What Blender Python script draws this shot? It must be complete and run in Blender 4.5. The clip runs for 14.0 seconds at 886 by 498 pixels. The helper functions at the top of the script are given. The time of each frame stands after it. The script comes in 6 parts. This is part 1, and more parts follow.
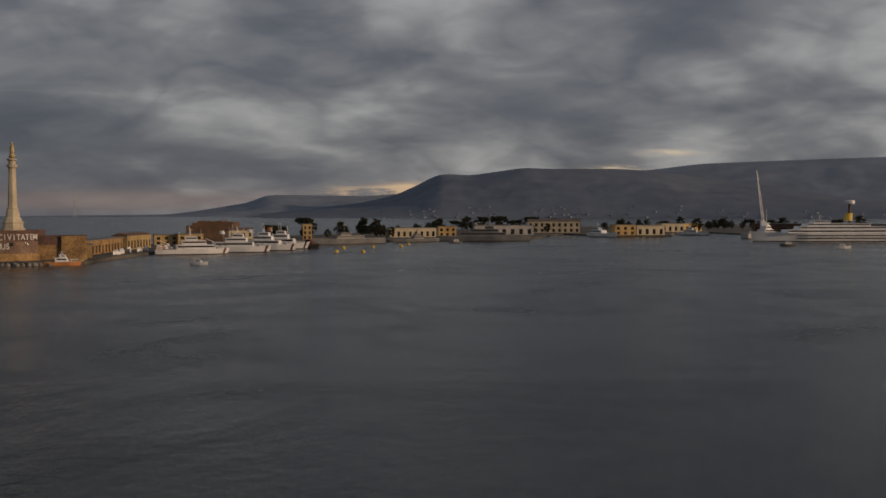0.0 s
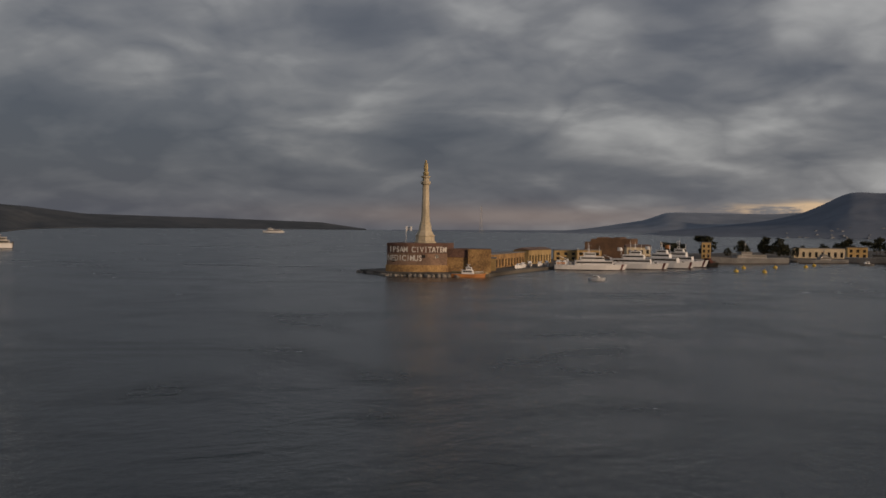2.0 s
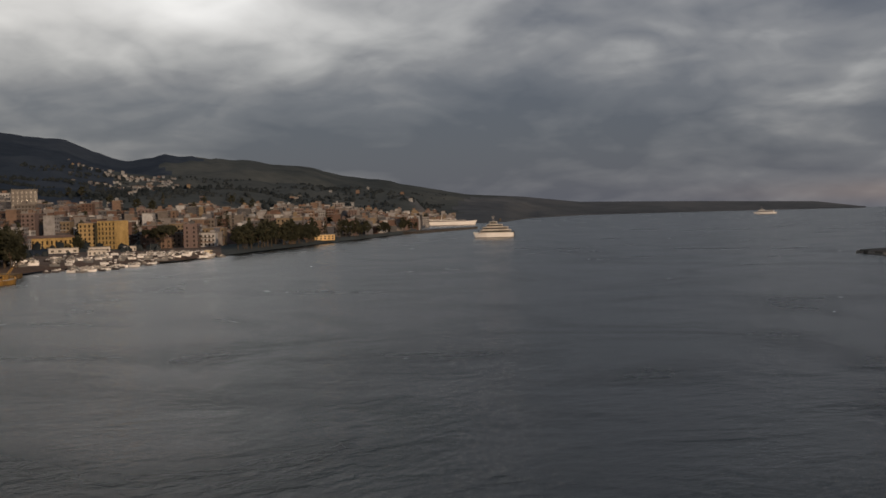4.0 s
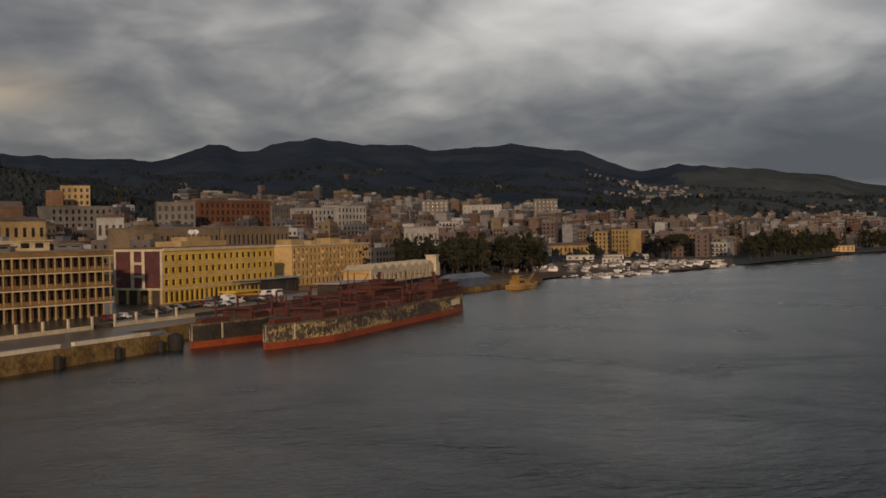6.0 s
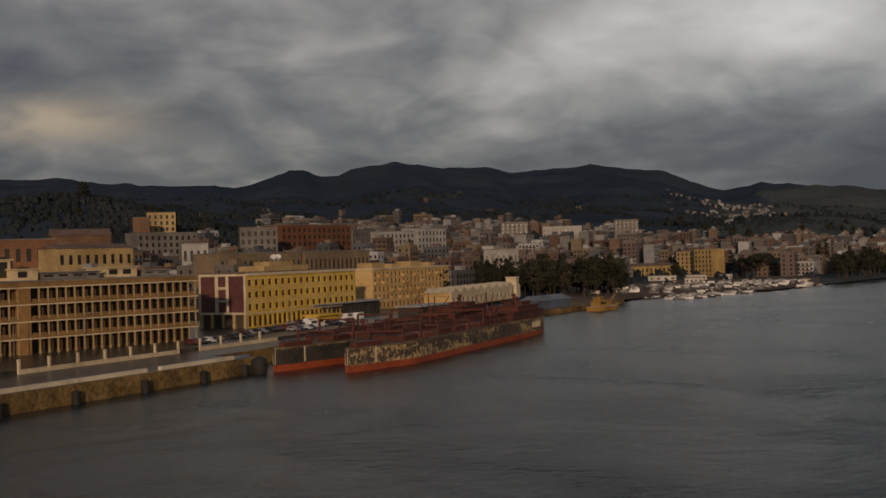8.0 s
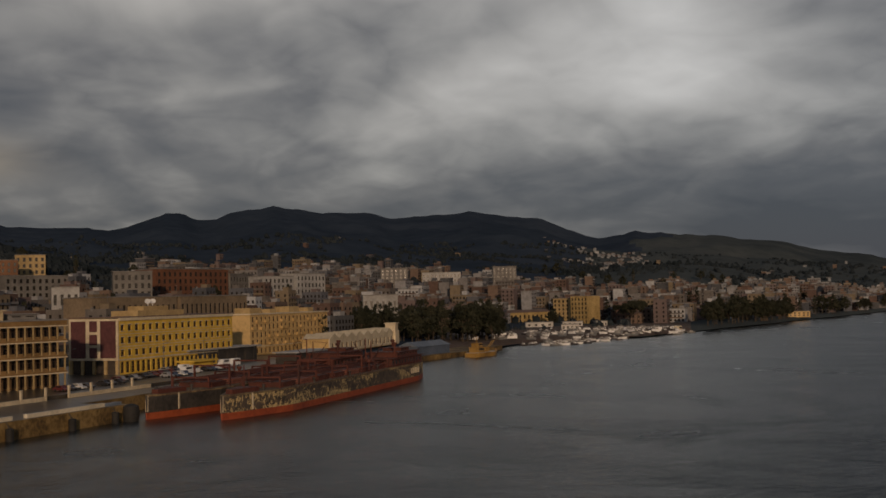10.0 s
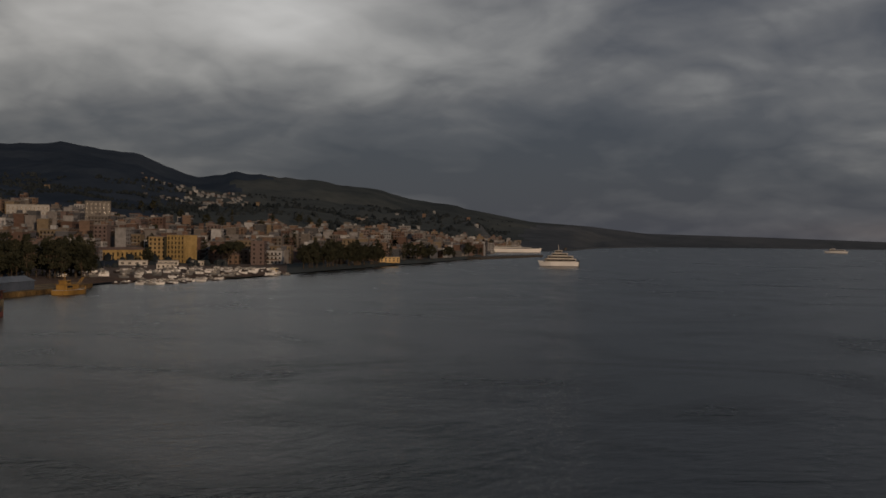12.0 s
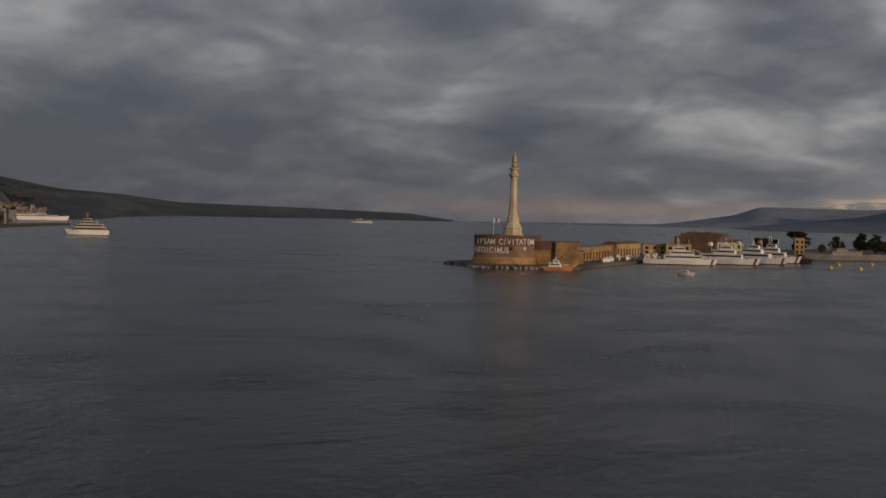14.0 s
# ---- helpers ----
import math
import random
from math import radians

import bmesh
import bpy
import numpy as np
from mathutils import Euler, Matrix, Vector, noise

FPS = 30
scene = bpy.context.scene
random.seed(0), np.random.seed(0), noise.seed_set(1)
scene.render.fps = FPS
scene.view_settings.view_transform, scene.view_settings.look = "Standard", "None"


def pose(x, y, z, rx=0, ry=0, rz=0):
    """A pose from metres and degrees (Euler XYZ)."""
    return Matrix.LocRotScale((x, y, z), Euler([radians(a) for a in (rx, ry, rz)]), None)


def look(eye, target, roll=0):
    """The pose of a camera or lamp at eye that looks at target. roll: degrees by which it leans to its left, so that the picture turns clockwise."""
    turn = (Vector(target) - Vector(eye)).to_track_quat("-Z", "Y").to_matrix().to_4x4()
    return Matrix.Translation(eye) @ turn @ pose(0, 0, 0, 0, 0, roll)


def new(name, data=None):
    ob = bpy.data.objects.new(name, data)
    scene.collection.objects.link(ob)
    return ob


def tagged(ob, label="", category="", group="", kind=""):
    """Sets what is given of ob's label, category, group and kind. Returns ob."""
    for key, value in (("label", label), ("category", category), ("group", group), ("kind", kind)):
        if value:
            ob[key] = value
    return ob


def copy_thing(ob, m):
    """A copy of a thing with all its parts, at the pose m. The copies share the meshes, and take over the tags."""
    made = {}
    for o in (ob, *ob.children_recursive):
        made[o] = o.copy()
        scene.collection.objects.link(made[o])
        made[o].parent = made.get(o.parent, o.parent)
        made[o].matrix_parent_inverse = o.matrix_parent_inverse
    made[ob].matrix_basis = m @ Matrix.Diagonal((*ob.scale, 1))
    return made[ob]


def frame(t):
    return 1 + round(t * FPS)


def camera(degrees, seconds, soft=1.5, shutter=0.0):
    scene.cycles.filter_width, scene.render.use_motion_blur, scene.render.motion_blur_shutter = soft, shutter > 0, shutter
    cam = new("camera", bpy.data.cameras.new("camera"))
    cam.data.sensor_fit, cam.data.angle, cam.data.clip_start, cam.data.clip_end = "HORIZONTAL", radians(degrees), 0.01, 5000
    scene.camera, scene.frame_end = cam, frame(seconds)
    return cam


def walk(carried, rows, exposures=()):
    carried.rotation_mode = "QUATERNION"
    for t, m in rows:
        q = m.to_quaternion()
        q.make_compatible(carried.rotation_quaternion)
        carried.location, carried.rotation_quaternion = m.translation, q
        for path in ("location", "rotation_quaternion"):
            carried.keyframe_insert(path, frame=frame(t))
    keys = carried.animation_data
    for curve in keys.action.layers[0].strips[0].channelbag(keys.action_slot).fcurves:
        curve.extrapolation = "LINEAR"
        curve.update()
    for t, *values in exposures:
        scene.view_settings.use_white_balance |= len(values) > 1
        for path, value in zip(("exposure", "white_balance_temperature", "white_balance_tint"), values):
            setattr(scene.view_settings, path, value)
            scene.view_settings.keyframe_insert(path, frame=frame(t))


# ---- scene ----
# camera: stands on a ship's high deck and pans; rows are seconds, heading, pitch, roll
DECK = 25.5
cam = camera(41.69, 14.0, soft=1.6)
ROWS = [
    (0, 0.00, -1.93, 0.08),
    (0.2, 2.15, -1.56, 0.22),
    (0.3, 3.38, -1.42, 0.29),
    (0.5, 5.60, -1.55, 0.44),
    (0.7, 7.37, -1.30, 0.41),
    (1, 10.07, -1.13, 0.38),
    (1.2, 12.49, -1.25, 0.06),
    (1.5, 15.66, -1.35, -0.43),
    (1.8, 17.92, -1.15, -0.62),
    (2, 19.42, -1.20, -0.74),
    (2.2, 21.31, -1.36, -0.77),
    (2.5, 24.64, -1.43, -0.81),
    (2.7, 27.34, -1.85, -0.43),
    (3, 31.36, -1.92, 0.14),
    (3.3, 34.79, -2.65, 0.92),
    (3.5, 37.05, -2.41, 1.45),
    (3.8, 41.18, -2.30, 1.44),
    (4, 43.16, -1.86, 1.42),
    (4.2, 46.20, -1.86, 1.40),
    (6.3, 69.88, -0.57, 1.08),
    (6.5, 70.76, -0.32, 1.25),
    (7, 71.44, 0.21, 1.85),
    (7.2, 71.65, -0.31, 1.48),
    (9.3, 71.26, 2.86, 1.96),
    (9.5, 70.24, 2.96, 1.50),
    (9.7, 68.93, 2.37, 1.42),
    (10, 65.97, 2.41, 1.31),
    (10.2, 64.22, 2.23, 0.96),
    (10.5, 61.00, 1.62, 0.43),
    (10.7, 59.10, 0.77, 0.17),
    (11, 56.55, 0.68, -0.21),
    (11.2, 54.96, 0.61, -0.10),
    (11.5, 52.90, 0.08, 0.06),
    (11.8, 49.75, -0.36, -0.44),
    (12, 46.38, -0.58, -0.76),
    (12.2, 43.56, -0.73, -0.92),
    (12.5, 38.50, -1.02, -1.16),
    (12.7, 34.88, -1.19, -1.27),
    (13, 30.60, -1.20, -1.45),
    (13.2, 28.51, -1.39, -1.44),
    (13.5, 26.03, -1.61, -1.43),
    (13.7, 24.81, -1.36, -1.42),
    (14, 23.73, -1.68, -1.39)]
walk(cam, [(t, pose(0, 0, DECK, 90 + p, r, y)) for t, y, p, r in ROWS],
     [(0, 0.0), (2.5, 0.18), (3.5, 0.35), (4.2, 0.45), (6.3, 0.05), (7.2, -0.1), (9.3, -0.22), (9.7, -0.28), (10.5, -0.4), (11.5, -0.5), (12.5, -0.2), (13.2, 0.05), (14, 0.0)])

# ---- light ----
SUN_TO = Vector((0.93, -0.31, 0.17)).normalized()
sun = new("sun", bpy.data.lights.new("sun", "SUN"))
sun.data.energy, sun.data.angle, sun.data.color = 1.85, radians(1.0), (1.0, 0.70, 0.46)
sun.matrix_world = look((0, 0, 300), Vector((0, 0, 300)) - SUN_TO)


class Nodes:
    """Short calls for building a node tree."""

    def __init__(self, tree):
        self.t = tree
        tree.nodes.clear()

    def add(self, kind, **settings):
        n = self.t.nodes.new(kind)
        for k, v in settings.items():
            setattr(n, k, v)
        return n

    def put(self, socket, value):
        if isinstance(value, bpy.types.NodeSocket):
            self.t.links.new(value, socket)
        else:
            socket.default_value = value

    def math(self, op, a, b=0.0, c=0.0):
        n = self.add("ShaderNodeMath", operation=op)
        for i, v in enumerate((a, b, c)):
            self.put(n.inputs[i], v)
        return n.outputs[0]

    def mix(self, f, a, b, blend="MIX"):
        n = self.add("ShaderNodeMix", data_type="RGBA", blend_type=blend)
        self.put(n.inputs[0], f), self.put(n.inputs[6], a), self.put(n.inputs[7], b)
        return n.outputs[2]

    def noise(self, vec, scale, detail=4.0, rough=0.55, distort=0.0):
        n = self.add("ShaderNodeTexNoise")
        self.put(n.inputs["Vector"], vec)
        n.inputs["Scale"].default_value, n.inputs["Detail"].default_value = scale, detail
        n.inputs["Roughness"].default_value, n.inputs["Distortion"].default_value = rough, distort
        return n.outputs["Fac"]

    def ramp(self, fac, stops):
        n = self.add("ShaderNodeValToRGB")
        self.put(n.inputs[0], fac)
        e = n.color_ramp.elements
        while len(e) < len(stops):
            e.new(0.5)
        for el, (p, c) in zip(e, stops):
            el.position, el.color = p, (*c, 1) if len(c) == 3 else c
        return n.outputs[0]

    def scale(self, vec, s):
        n = self.add("ShaderNodeMapping")
        self.put(n.inputs[0], vec)
        n.inputs["Scale"].default_value = s
        return n.outputs[0]

    def bump(self, height, strength, dist):
        n = self.add("ShaderNodeBump")
        self.put(n.inputs["Height"], height)
        n.inputs["Strength"].default_value, n.inputs["Distance"].default_value = strength, dist
        return n.outputs[0]


# overcast sky: heavy stratocumulus with brighter breaks, a thin warm gap over the strait
world = bpy.data.worlds.new("overcast_sky")
scene.world = world
world.use_nodes = True
w = Nodes(world.node_tree)
way = w.add("ShaderNodeTexCoord").outputs["Generated"]
sep = w.add("ShaderNodeSeparateXYZ")
w.put(sep.inputs[0], way)
dx, dy, dz = sep.outputs
heading = w.math("MULTIPLY", w.math("ARCTAN2", w.math("MULTIPLY", dx, -1.0), dy), 57.2958)
height = w.math("MULTIPLY", w.math("ARCSINE", dz), 57.2958)
# the cloud deck lies overhead like a ceiling, so its masses flatten towards the horizon
deck = w.add("ShaderNodeCombineXYZ")
drop_ = w.math("ADD", w.math("MAXIMUM", dz, 0.0), 0.30)
w.put(deck.inputs[0], w.math("DIVIDE", dx, drop_)), w.put(deck.inputs[1], w.math("DIVIDE", dy, drop_))
deck = deck.outputs[0]


def lobe(a, e, sa, se):
    """A soft round region of the sky at heading a and height e, in degrees."""
    p = w.math("POWER", w.math("DIVIDE", w.math("SUBTRACT", heading, a), sa), 2.0)
    q = w.math("POWER", w.math("DIVIDE", w.math("SUBTRACT", height, e), se), 2.0)
    return w.math("POWER", 2.71828, w.math("MULTIPLY", w.math("ADD", p, q), -1.0))


big = w.noise(deck, 1.55, 2.5, 0.45, 0.6)
fine = w.noise(deck, 3.6, 3.5, 0.5, 0.8)
wisp = w.noise(deck, 11.0, 4.0, 0.55, 0.6)
puff = w.math("MULTIPLY", w.math("ABSOLUTE", w.math("SUBTRACT", w.noise(deck, 2.7, 3.0, 0.45, 0.5), 0.5)), 2.0)
cover = w.math("ADD", w.math("MULTIPLY", big, 0.60), w.math("ADD", w.math("MULTIPLY", fine, 0.30), w.math("MULTIPLY", wisp, 0.10)))
cover = w.math("ADD", cover, w.math("MULTIPLY", w.math("SUBTRACT", puff, 0.17), 0.26))
cover = w.math("ADD", w.math("MULTIPLY", w.math("SUBTRACT", cover, 0.5), 1.75), 0.57)
bright = w.math("ADD", w.math("MULTIPLY", lobe(72.0, 18.0, 24.0, 8.5), 0.40), w.math("MULTIPLY", lobe(57.0, 11.5, 13.0, 6.0), 0.36))
bright = w.math("ADD", bright, w.math("ADD", w.math("MULTIPLY", lobe(-6.0, 13.0, 26.0, 11.0), 0.06), w.math("ADD", w.math("MULTIPLY", lobe(-17.0, 3.0, 8.0, 4.0), 0.06), w.math("MULTIPLY", lobe(46.0, 9.5, 7.0, 4.0), 0.22))))
dark = w.math("ADD", w.math("MULTIPLY", lobe(37.0, 3.0, 18.0, 4.2), 0.27), w.math("ADD", w.math("MULTIPLY", lobe(75.0, 5.0, 16.0, 2.6), 0.05), w.math("ADD", w.math("MULTIPLY", lobe(51.0, 3.3, 10.0, 2.2), 0.24), w.math("MULTIPLY", lobe(2.0, 32.0, 40.0, 13.0), 0.21))))
level = w.math("MULTIPLY", w.math("SUBTRACT", w.math("ADD", cover, bright), dark), 0.72)
level = w.math("SUBTRACT", level, w.math("MULTIPLY", lobe(48.6, 10.2, 3.0, 1.2), 0.22))
cloud = w.ramp(level, [(0.158, (0.064, 0.071, 0.094)), (0.324, (0.106, 0.111, 0.131)), (0.446, (0.170, 0.171, 0.184)),
                       (0.576, (0.29, 0.288, 0.292)), (0.72, (0.43, 0.424, 0.42)), (1.0, (0.66, 0.652, 0.645))])
cloud = w.mix(w.math("MULTIPLY", lobe(88.0, 10.0, 30.0, 30.0), 0.45), cloud, w.mix(1.0, cloud, (1.09, 1.0, 0.89, 1), "MULTIPLY"))
torn = w.ramp(w.noise(w.scale(way, (9.0, 9.0, 60.0)), 2.0, 4.0, 0.6, 0.6), [(0.40, (0.05,) * 3), (0.56, (1, 1, 1))])
gap = w.math("MULTIPLY", w.math("ADD", lobe(3.6, 0.90, 2.9, 0.22), lobe(1.6, 1.10, 1.3, 0.22)), torn)
cloud = w.mix(w.math("MINIMUM", gap, 0.95), cloud, (0.60, 0.42, 0.26, 1))
gap = w.math("MULTIPLY", w.math("ADD", lobe(-8.6, 1.98, 1.5, 0.16), w.math("MULTIPLY", lobe(-10.9, 2.75, 1.6, 0.16), 0.7)), torn)
cloud = w.mix(w.math("MINIMUM", gap, 0.95), cloud, (0.62, 0.49, 0.34, 1))
cloud = w.mix(w.math("MULTIPLY", lobe(16.0, 0.45, 10.0, 0.55), 0.6), cloud, (0.215, 0.160, 0.140, 1))
patch = w.math("MULTIPLY", lobe(90.4, 6.8, 3.9, 1.0), w.ramp(fine, [(0.36, (0.35,) * 3), (0.56, (1, 1, 1))]))
cloud = w.mix(w.math("MULTIPLY", patch, 0.9), cloud, (0.44, 0.35, 0.25, 1))
sky = w.add("ShaderNodeTexSky", sky_type="NISHITA", sun_disc=False)
sky.sun_elevation, sky.sun_rotation = math.asin(SUN_TO.z), math.atan2(SUN_TO.x, SUN_TO.y)
sky_dim = w.mix(1.0, sky.outputs[0], (0.10, 0.10, 0.10, 1), "MULTIPLY")
both = w.mix(0.95, sky_dim, cloud)
back = w.add("ShaderNodeBackground")
w.put(back.inputs[0], both)
back.inputs[1].default_value = 1.0
out = w.add("ShaderNodeOutputWorld")
w.put(out.inputs[0], back.outputs[0])


# ---- materials ----
def surface(name, colours, size=1.0, rough=0.8, metal=0.0, bump=0.3, each=False, stain=0.25, spec=0.5):
    """A worn surface: two to four colours mixed by coarse stains and by fine grain, size in metres."""
    m = bpy.data.materials.new(name)
    m.use_nodes = True
    n = Nodes(m.node_tree)
    place = n.add("ShaderNodeNewGeometry").outputs["Position"]
    coarse, grain = n.noise(place, 0.35 / size, 4.0, 0.6), n.noise(place, 3.5 / size, 3.0, 0.6)
    fac = n.math("ADD", n.math("MULTIPLY", coarse, 0.7), n.math("MULTIPLY", grain, 0.3))
    steps = len(colours)
    if each:
        fac = n.add("ShaderNodeObjectInfo").outputs["Random"]
        col = n.ramp(fac, [(i / steps, c) for i, c in enumerate(colours)])
        col.node.color_ramp.interpolation = "CONSTANT"
    else:
        col = n.ramp(fac, [(0.36 + 0.28 * i / max(1, steps - 1), c) for i, c in enumerate(colours)])
    dirt = n.ramp(n.math("ADD", n.math("MULTIPLY", coarse, 0.5), n.math("MULTIPLY", grain, 0.5)),
                  [(0.38, (1 - stain,) * 3), (0.58, (1, 1, 1))])
    col = n.mix(1.0, col, dirt, "MULTIPLY")
    b = n.add("ShaderNodeBsdfPrincipled")
    n.put(b.inputs["Base Color"], col)
    b.inputs["Roughness"].default_value, b.inputs["Metallic"].default_value = rough, metal
    b.inputs["Specular IOR Level"].default_value = spec
    if bump:
        n.put(b.inputs["Normal"], n.bump(grain, bump, 0.05 * size))
    n.put(n.add("ShaderNodeOutputMaterial").inputs[0], b.outputs[0])
    return m


def sea_material():
    m = bpy.data.materials.new("sea_water")
    m.use_nodes = True
    n = Nodes(m.node_tree)
    place = n.add("ShaderNodeNewGeometry").outputs["Position"]
    swell = n.noise(n.scale(place, (1.0, 0.6, 1)), 0.06, 3.0, 0.5, 0.4)
    chop = n.noise(n.scale(place, (1.0, 0.55, 1)), 0.45, 4.0, 0.6, 0.3)
    wake = n.noise(n.scale(place, (1.0, 0.7, 1)), 0.16, 5.0, 0.6, 1.8)
    ripple = n.noise(place, 2.2, 3.0, 0.6)
    gust = n.ramp(n.noise(place, 0.024, 3.0, 0.55, 0.8), [(0.58, (0, 0, 0)), (0.70, (1, 1, 1))])
    calm = n.ramp(n.noise(place, 0.014, 5.0, 0.6, 1.6), [(0.44, (0.3,) * 3), (0.54, (0.6,) * 3), (0.66, (1.1,) * 3)])
    # water churned by the ship's own turn lies off the town quay
    at = n.add("ShaderNodeSeparateXYZ")
    n.put(at.inputs[0], place)
    far2 = n.math("ADD", n.math("POWER", n.math("ADD", at.outputs[0], 120.0), 2.0), n.math("POWER", n.math("SUBTRACT", at.outputs[1], 95.0), 2.0))
    churn = n.math("POWER", 2.71828, n.math("DIVIDE", far2, -120.0 ** 2))
    strength = n.math("ADD", n.math("MULTIPLY", churn, 2.4), 0.15)
    h = n.math("ADD", n.math("MULTIPLY", swell, 0.22), n.math("MULTIPLY", n.math("MULTIPLY", n.math("ADD", n.math("MULTIPLY", chop, 0.5), n.math("MULTIPLY", wake, 0.45)), calm), strength))
    h = n.math("ADD", h, n.math("MULTIPLY", n.math("MULTIPLY", ripple, 0.15), n.math("ADD", n.math("MULTIPLY", calm, 0.35), 0.70)))
    h = n.math("ADD", h, n.math("MULTIPLY", n.math("MULTIPLY", n.math("ADD", n.math("MULTIPLY", chop, 0.8), n.math("MULTIPLY", wake, 0.8)), gust), n.math("MULTIPLY", strength, 0.12)))
    b = n.add("ShaderNodeBsdfPrincipled")
    b.inputs["Base Color"].default_value = (0.018, 0.027, 0.030, 1)
    n.put(b.inputs["Roughness"], n.math("ADD", 0.15, n.math("MULTIPLY", calm, 0.12)))
    b.inputs["IOR"].default_value = 1.33
    n.put(b.inputs["Normal"], n.bump(h, 0.8, 1.0))
    n.put(n.add("ShaderNodeOutputMaterial").inputs[0], b.outputs[0])
    return m


SEA = sea_material()
# bluish and paler tones of the hills carry the air haze in their colour
HILL = surface("hazed_hill_scrub", [(0.040, 0.055, 0.078), (0.048, 0.064, 0.088), (0.058, 0.074, 0.098)], 160, 1.0, 0, 0.15, stain=0.12, spec=0.0)
PALE_HILL = surface("pale_hazed_hill", [(0.066, 0.080, 0.086), (0.082, 0.096, 0.099), (0.098, 0.110, 0.110)], 160, 1.0, 0, 0.15, stain=0.15, spec=0.0)
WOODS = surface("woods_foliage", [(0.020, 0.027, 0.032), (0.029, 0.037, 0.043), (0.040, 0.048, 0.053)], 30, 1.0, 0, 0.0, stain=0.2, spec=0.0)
# farthest stretch of the same hills, paled most for haze
HAZED_HILL = surface("hazed_far_hill", [(0.085, 0.098, 0.112), (0.105, 0.118, 0.132), (0.125, 0.136, 0.148)], 220, 1.0, 0, 0.1, stain=0.12, spec=0.0)
EARTH = surface("brown_earth", [(0.085, 0.052, 0.036), (0.12, 0.075, 0.052), (0.10, 0.085, 0.07)], 8, 0.95, stain=0.4)
# pale blue of both far ranges is air haze put into the base colour
FAR_HILL = surface("hazed_far_mountain", [(0.26, 0.30, 0.36), (0.28, 0.32, 0.38), (0.30, 0.335, 0.39)], 500, 1.0, 0, 0.0, spec=0.0)
WOODED = surface("hazed_wooded_slope", [(0.165, 0.195, 0.245), (0.18, 0.21, 0.26), (0.20, 0.225, 0.27)], 260, 1.0, 0, 0.0, stain=0.12, spec=0.0)
QUAY_FACE = surface("quay_stained_wall", [(0.09, 0.055, 0.02), (0.20, 0.125, 0.04), (0.30, 0.20, 0.075)], 3, 0.8, stain=0.5)
ASPHALT = surface("wet_asphalt", [(0.038, 0.032, 0.027), (0.075, 0.064, 0.052), (0.11, 0.09, 0.065)], 6, 0.32, stain=0.45)
CREAM = surface("cream_stone", [(0.62, 0.52, 0.36), (0.72, 0.62, 0.44)], 2, 0.8)
OCHRE = surface("ochre_plaster", [(0.38, 0.27, 0.12), (0.48, 0.35, 0.17)], 4, 0.85)
MUSTARD = surface("mustard_plaster", [(0.40, 0.28, 0.11), (0.50, 0.36, 0.15)], 4, 0.85, stain=0.35)
YELLOW = surface("yellow_plaster", [(0.70, 0.45, 0.055), (0.78, 0.53, 0.085)], 4, 0.85)
TAN = surface("tan_plaster", [(0.52, 0.35, 0.14), (0.62, 0.43, 0.19)], 4, 0.85)
MAROON = surface("maroon_plaster", [(0.10, 0.035, 0.035), (0.14, 0.05, 0.05)], 3, 0.8)
BROWN = surface("brown_brick", [(0.11, 0.066, 0.042), (0.18, 0.105, 0.06)], 3, 0.85)
FORT = surface("fort_stone", [(0.30, 0.18, 0.09), (0.42, 0.26, 0.11), (0.52, 0.34, 0.15)], 3, 0.9, stain=0.5)
FORT_RED = surface("fort_red_plaster", [(0.13, 0.075, 0.06), (0.20, 0.115, 0.085)], 4, 0.9, stain=0.4)
MARBLE = surface("pale_column_stone", [(0.55, 0.47, 0.33), (0.66, 0.57, 0.41)], 3, 0.7)
GOLD = surface("gilded_bronze", [(0.50, 0.38, 0.17), (0.60, 0.47, 0.24)], 1, 0.45, 0.35)
GLASS = surface("dark_window", [(0.018, 0.016, 0.014), (0.04, 0.035, 0.03)], 2, 0.25, 0, 0)
ROOF = surface("roof_tile", [(0.13, 0.085, 0.065), (0.19, 0.12, 0.09), (0.16, 0.13, 0.11)], 4, 0.9)
FLATROOF = surface("flat_roof", [(0.16, 0.155, 0.15), (0.25, 0.24, 0.23)], 5, 0.9)
RUST = surface("rust_red_steel", [(0.08, 0.018, 0.013), (0.125, 0.034, 0.02), (0.05, 0.02, 0.016)], 3, 0.75, stain=0.4)
ANTIFOUL = surface("red_hull_paint", [(0.26, 0.050, 0.018), (0.36, 0.08, 0.026)], 4, 0.6)
BLACKHULL = surface("black_hull_paint", [(0.03, 0.028, 0.026), (0.07, 0.06, 0.05)], 3, 0.6, stain=0.4)
RUBBER = surface("black_rubber", [(0.015, 0.014, 0.013), (0.03, 0.028, 0.026)], 1, 0.8)
WHITE = surface("white_ship_paint", [(0.78, 0.78, 0.78), (0.86, 0.86, 0.86)], 4, 0.4, stain=0.12)
GREYSHIP = surface("grey_navy_paint", [(0.13, 0.135, 0.14), (0.19, 0.195, 0.20)], 4, 0.55)
TREE = surface("dark_foliage", [(0.019, 0.022, 0.015), (0.034, 0.037, 0.024), (0.056, 0.055, 0.036)], 3, 0.9, spec=0.1)
BARK = surface("bark", [(0.06, 0.045, 0.03), (0.10, 0.075, 0.05)], 0.5, 0.9)
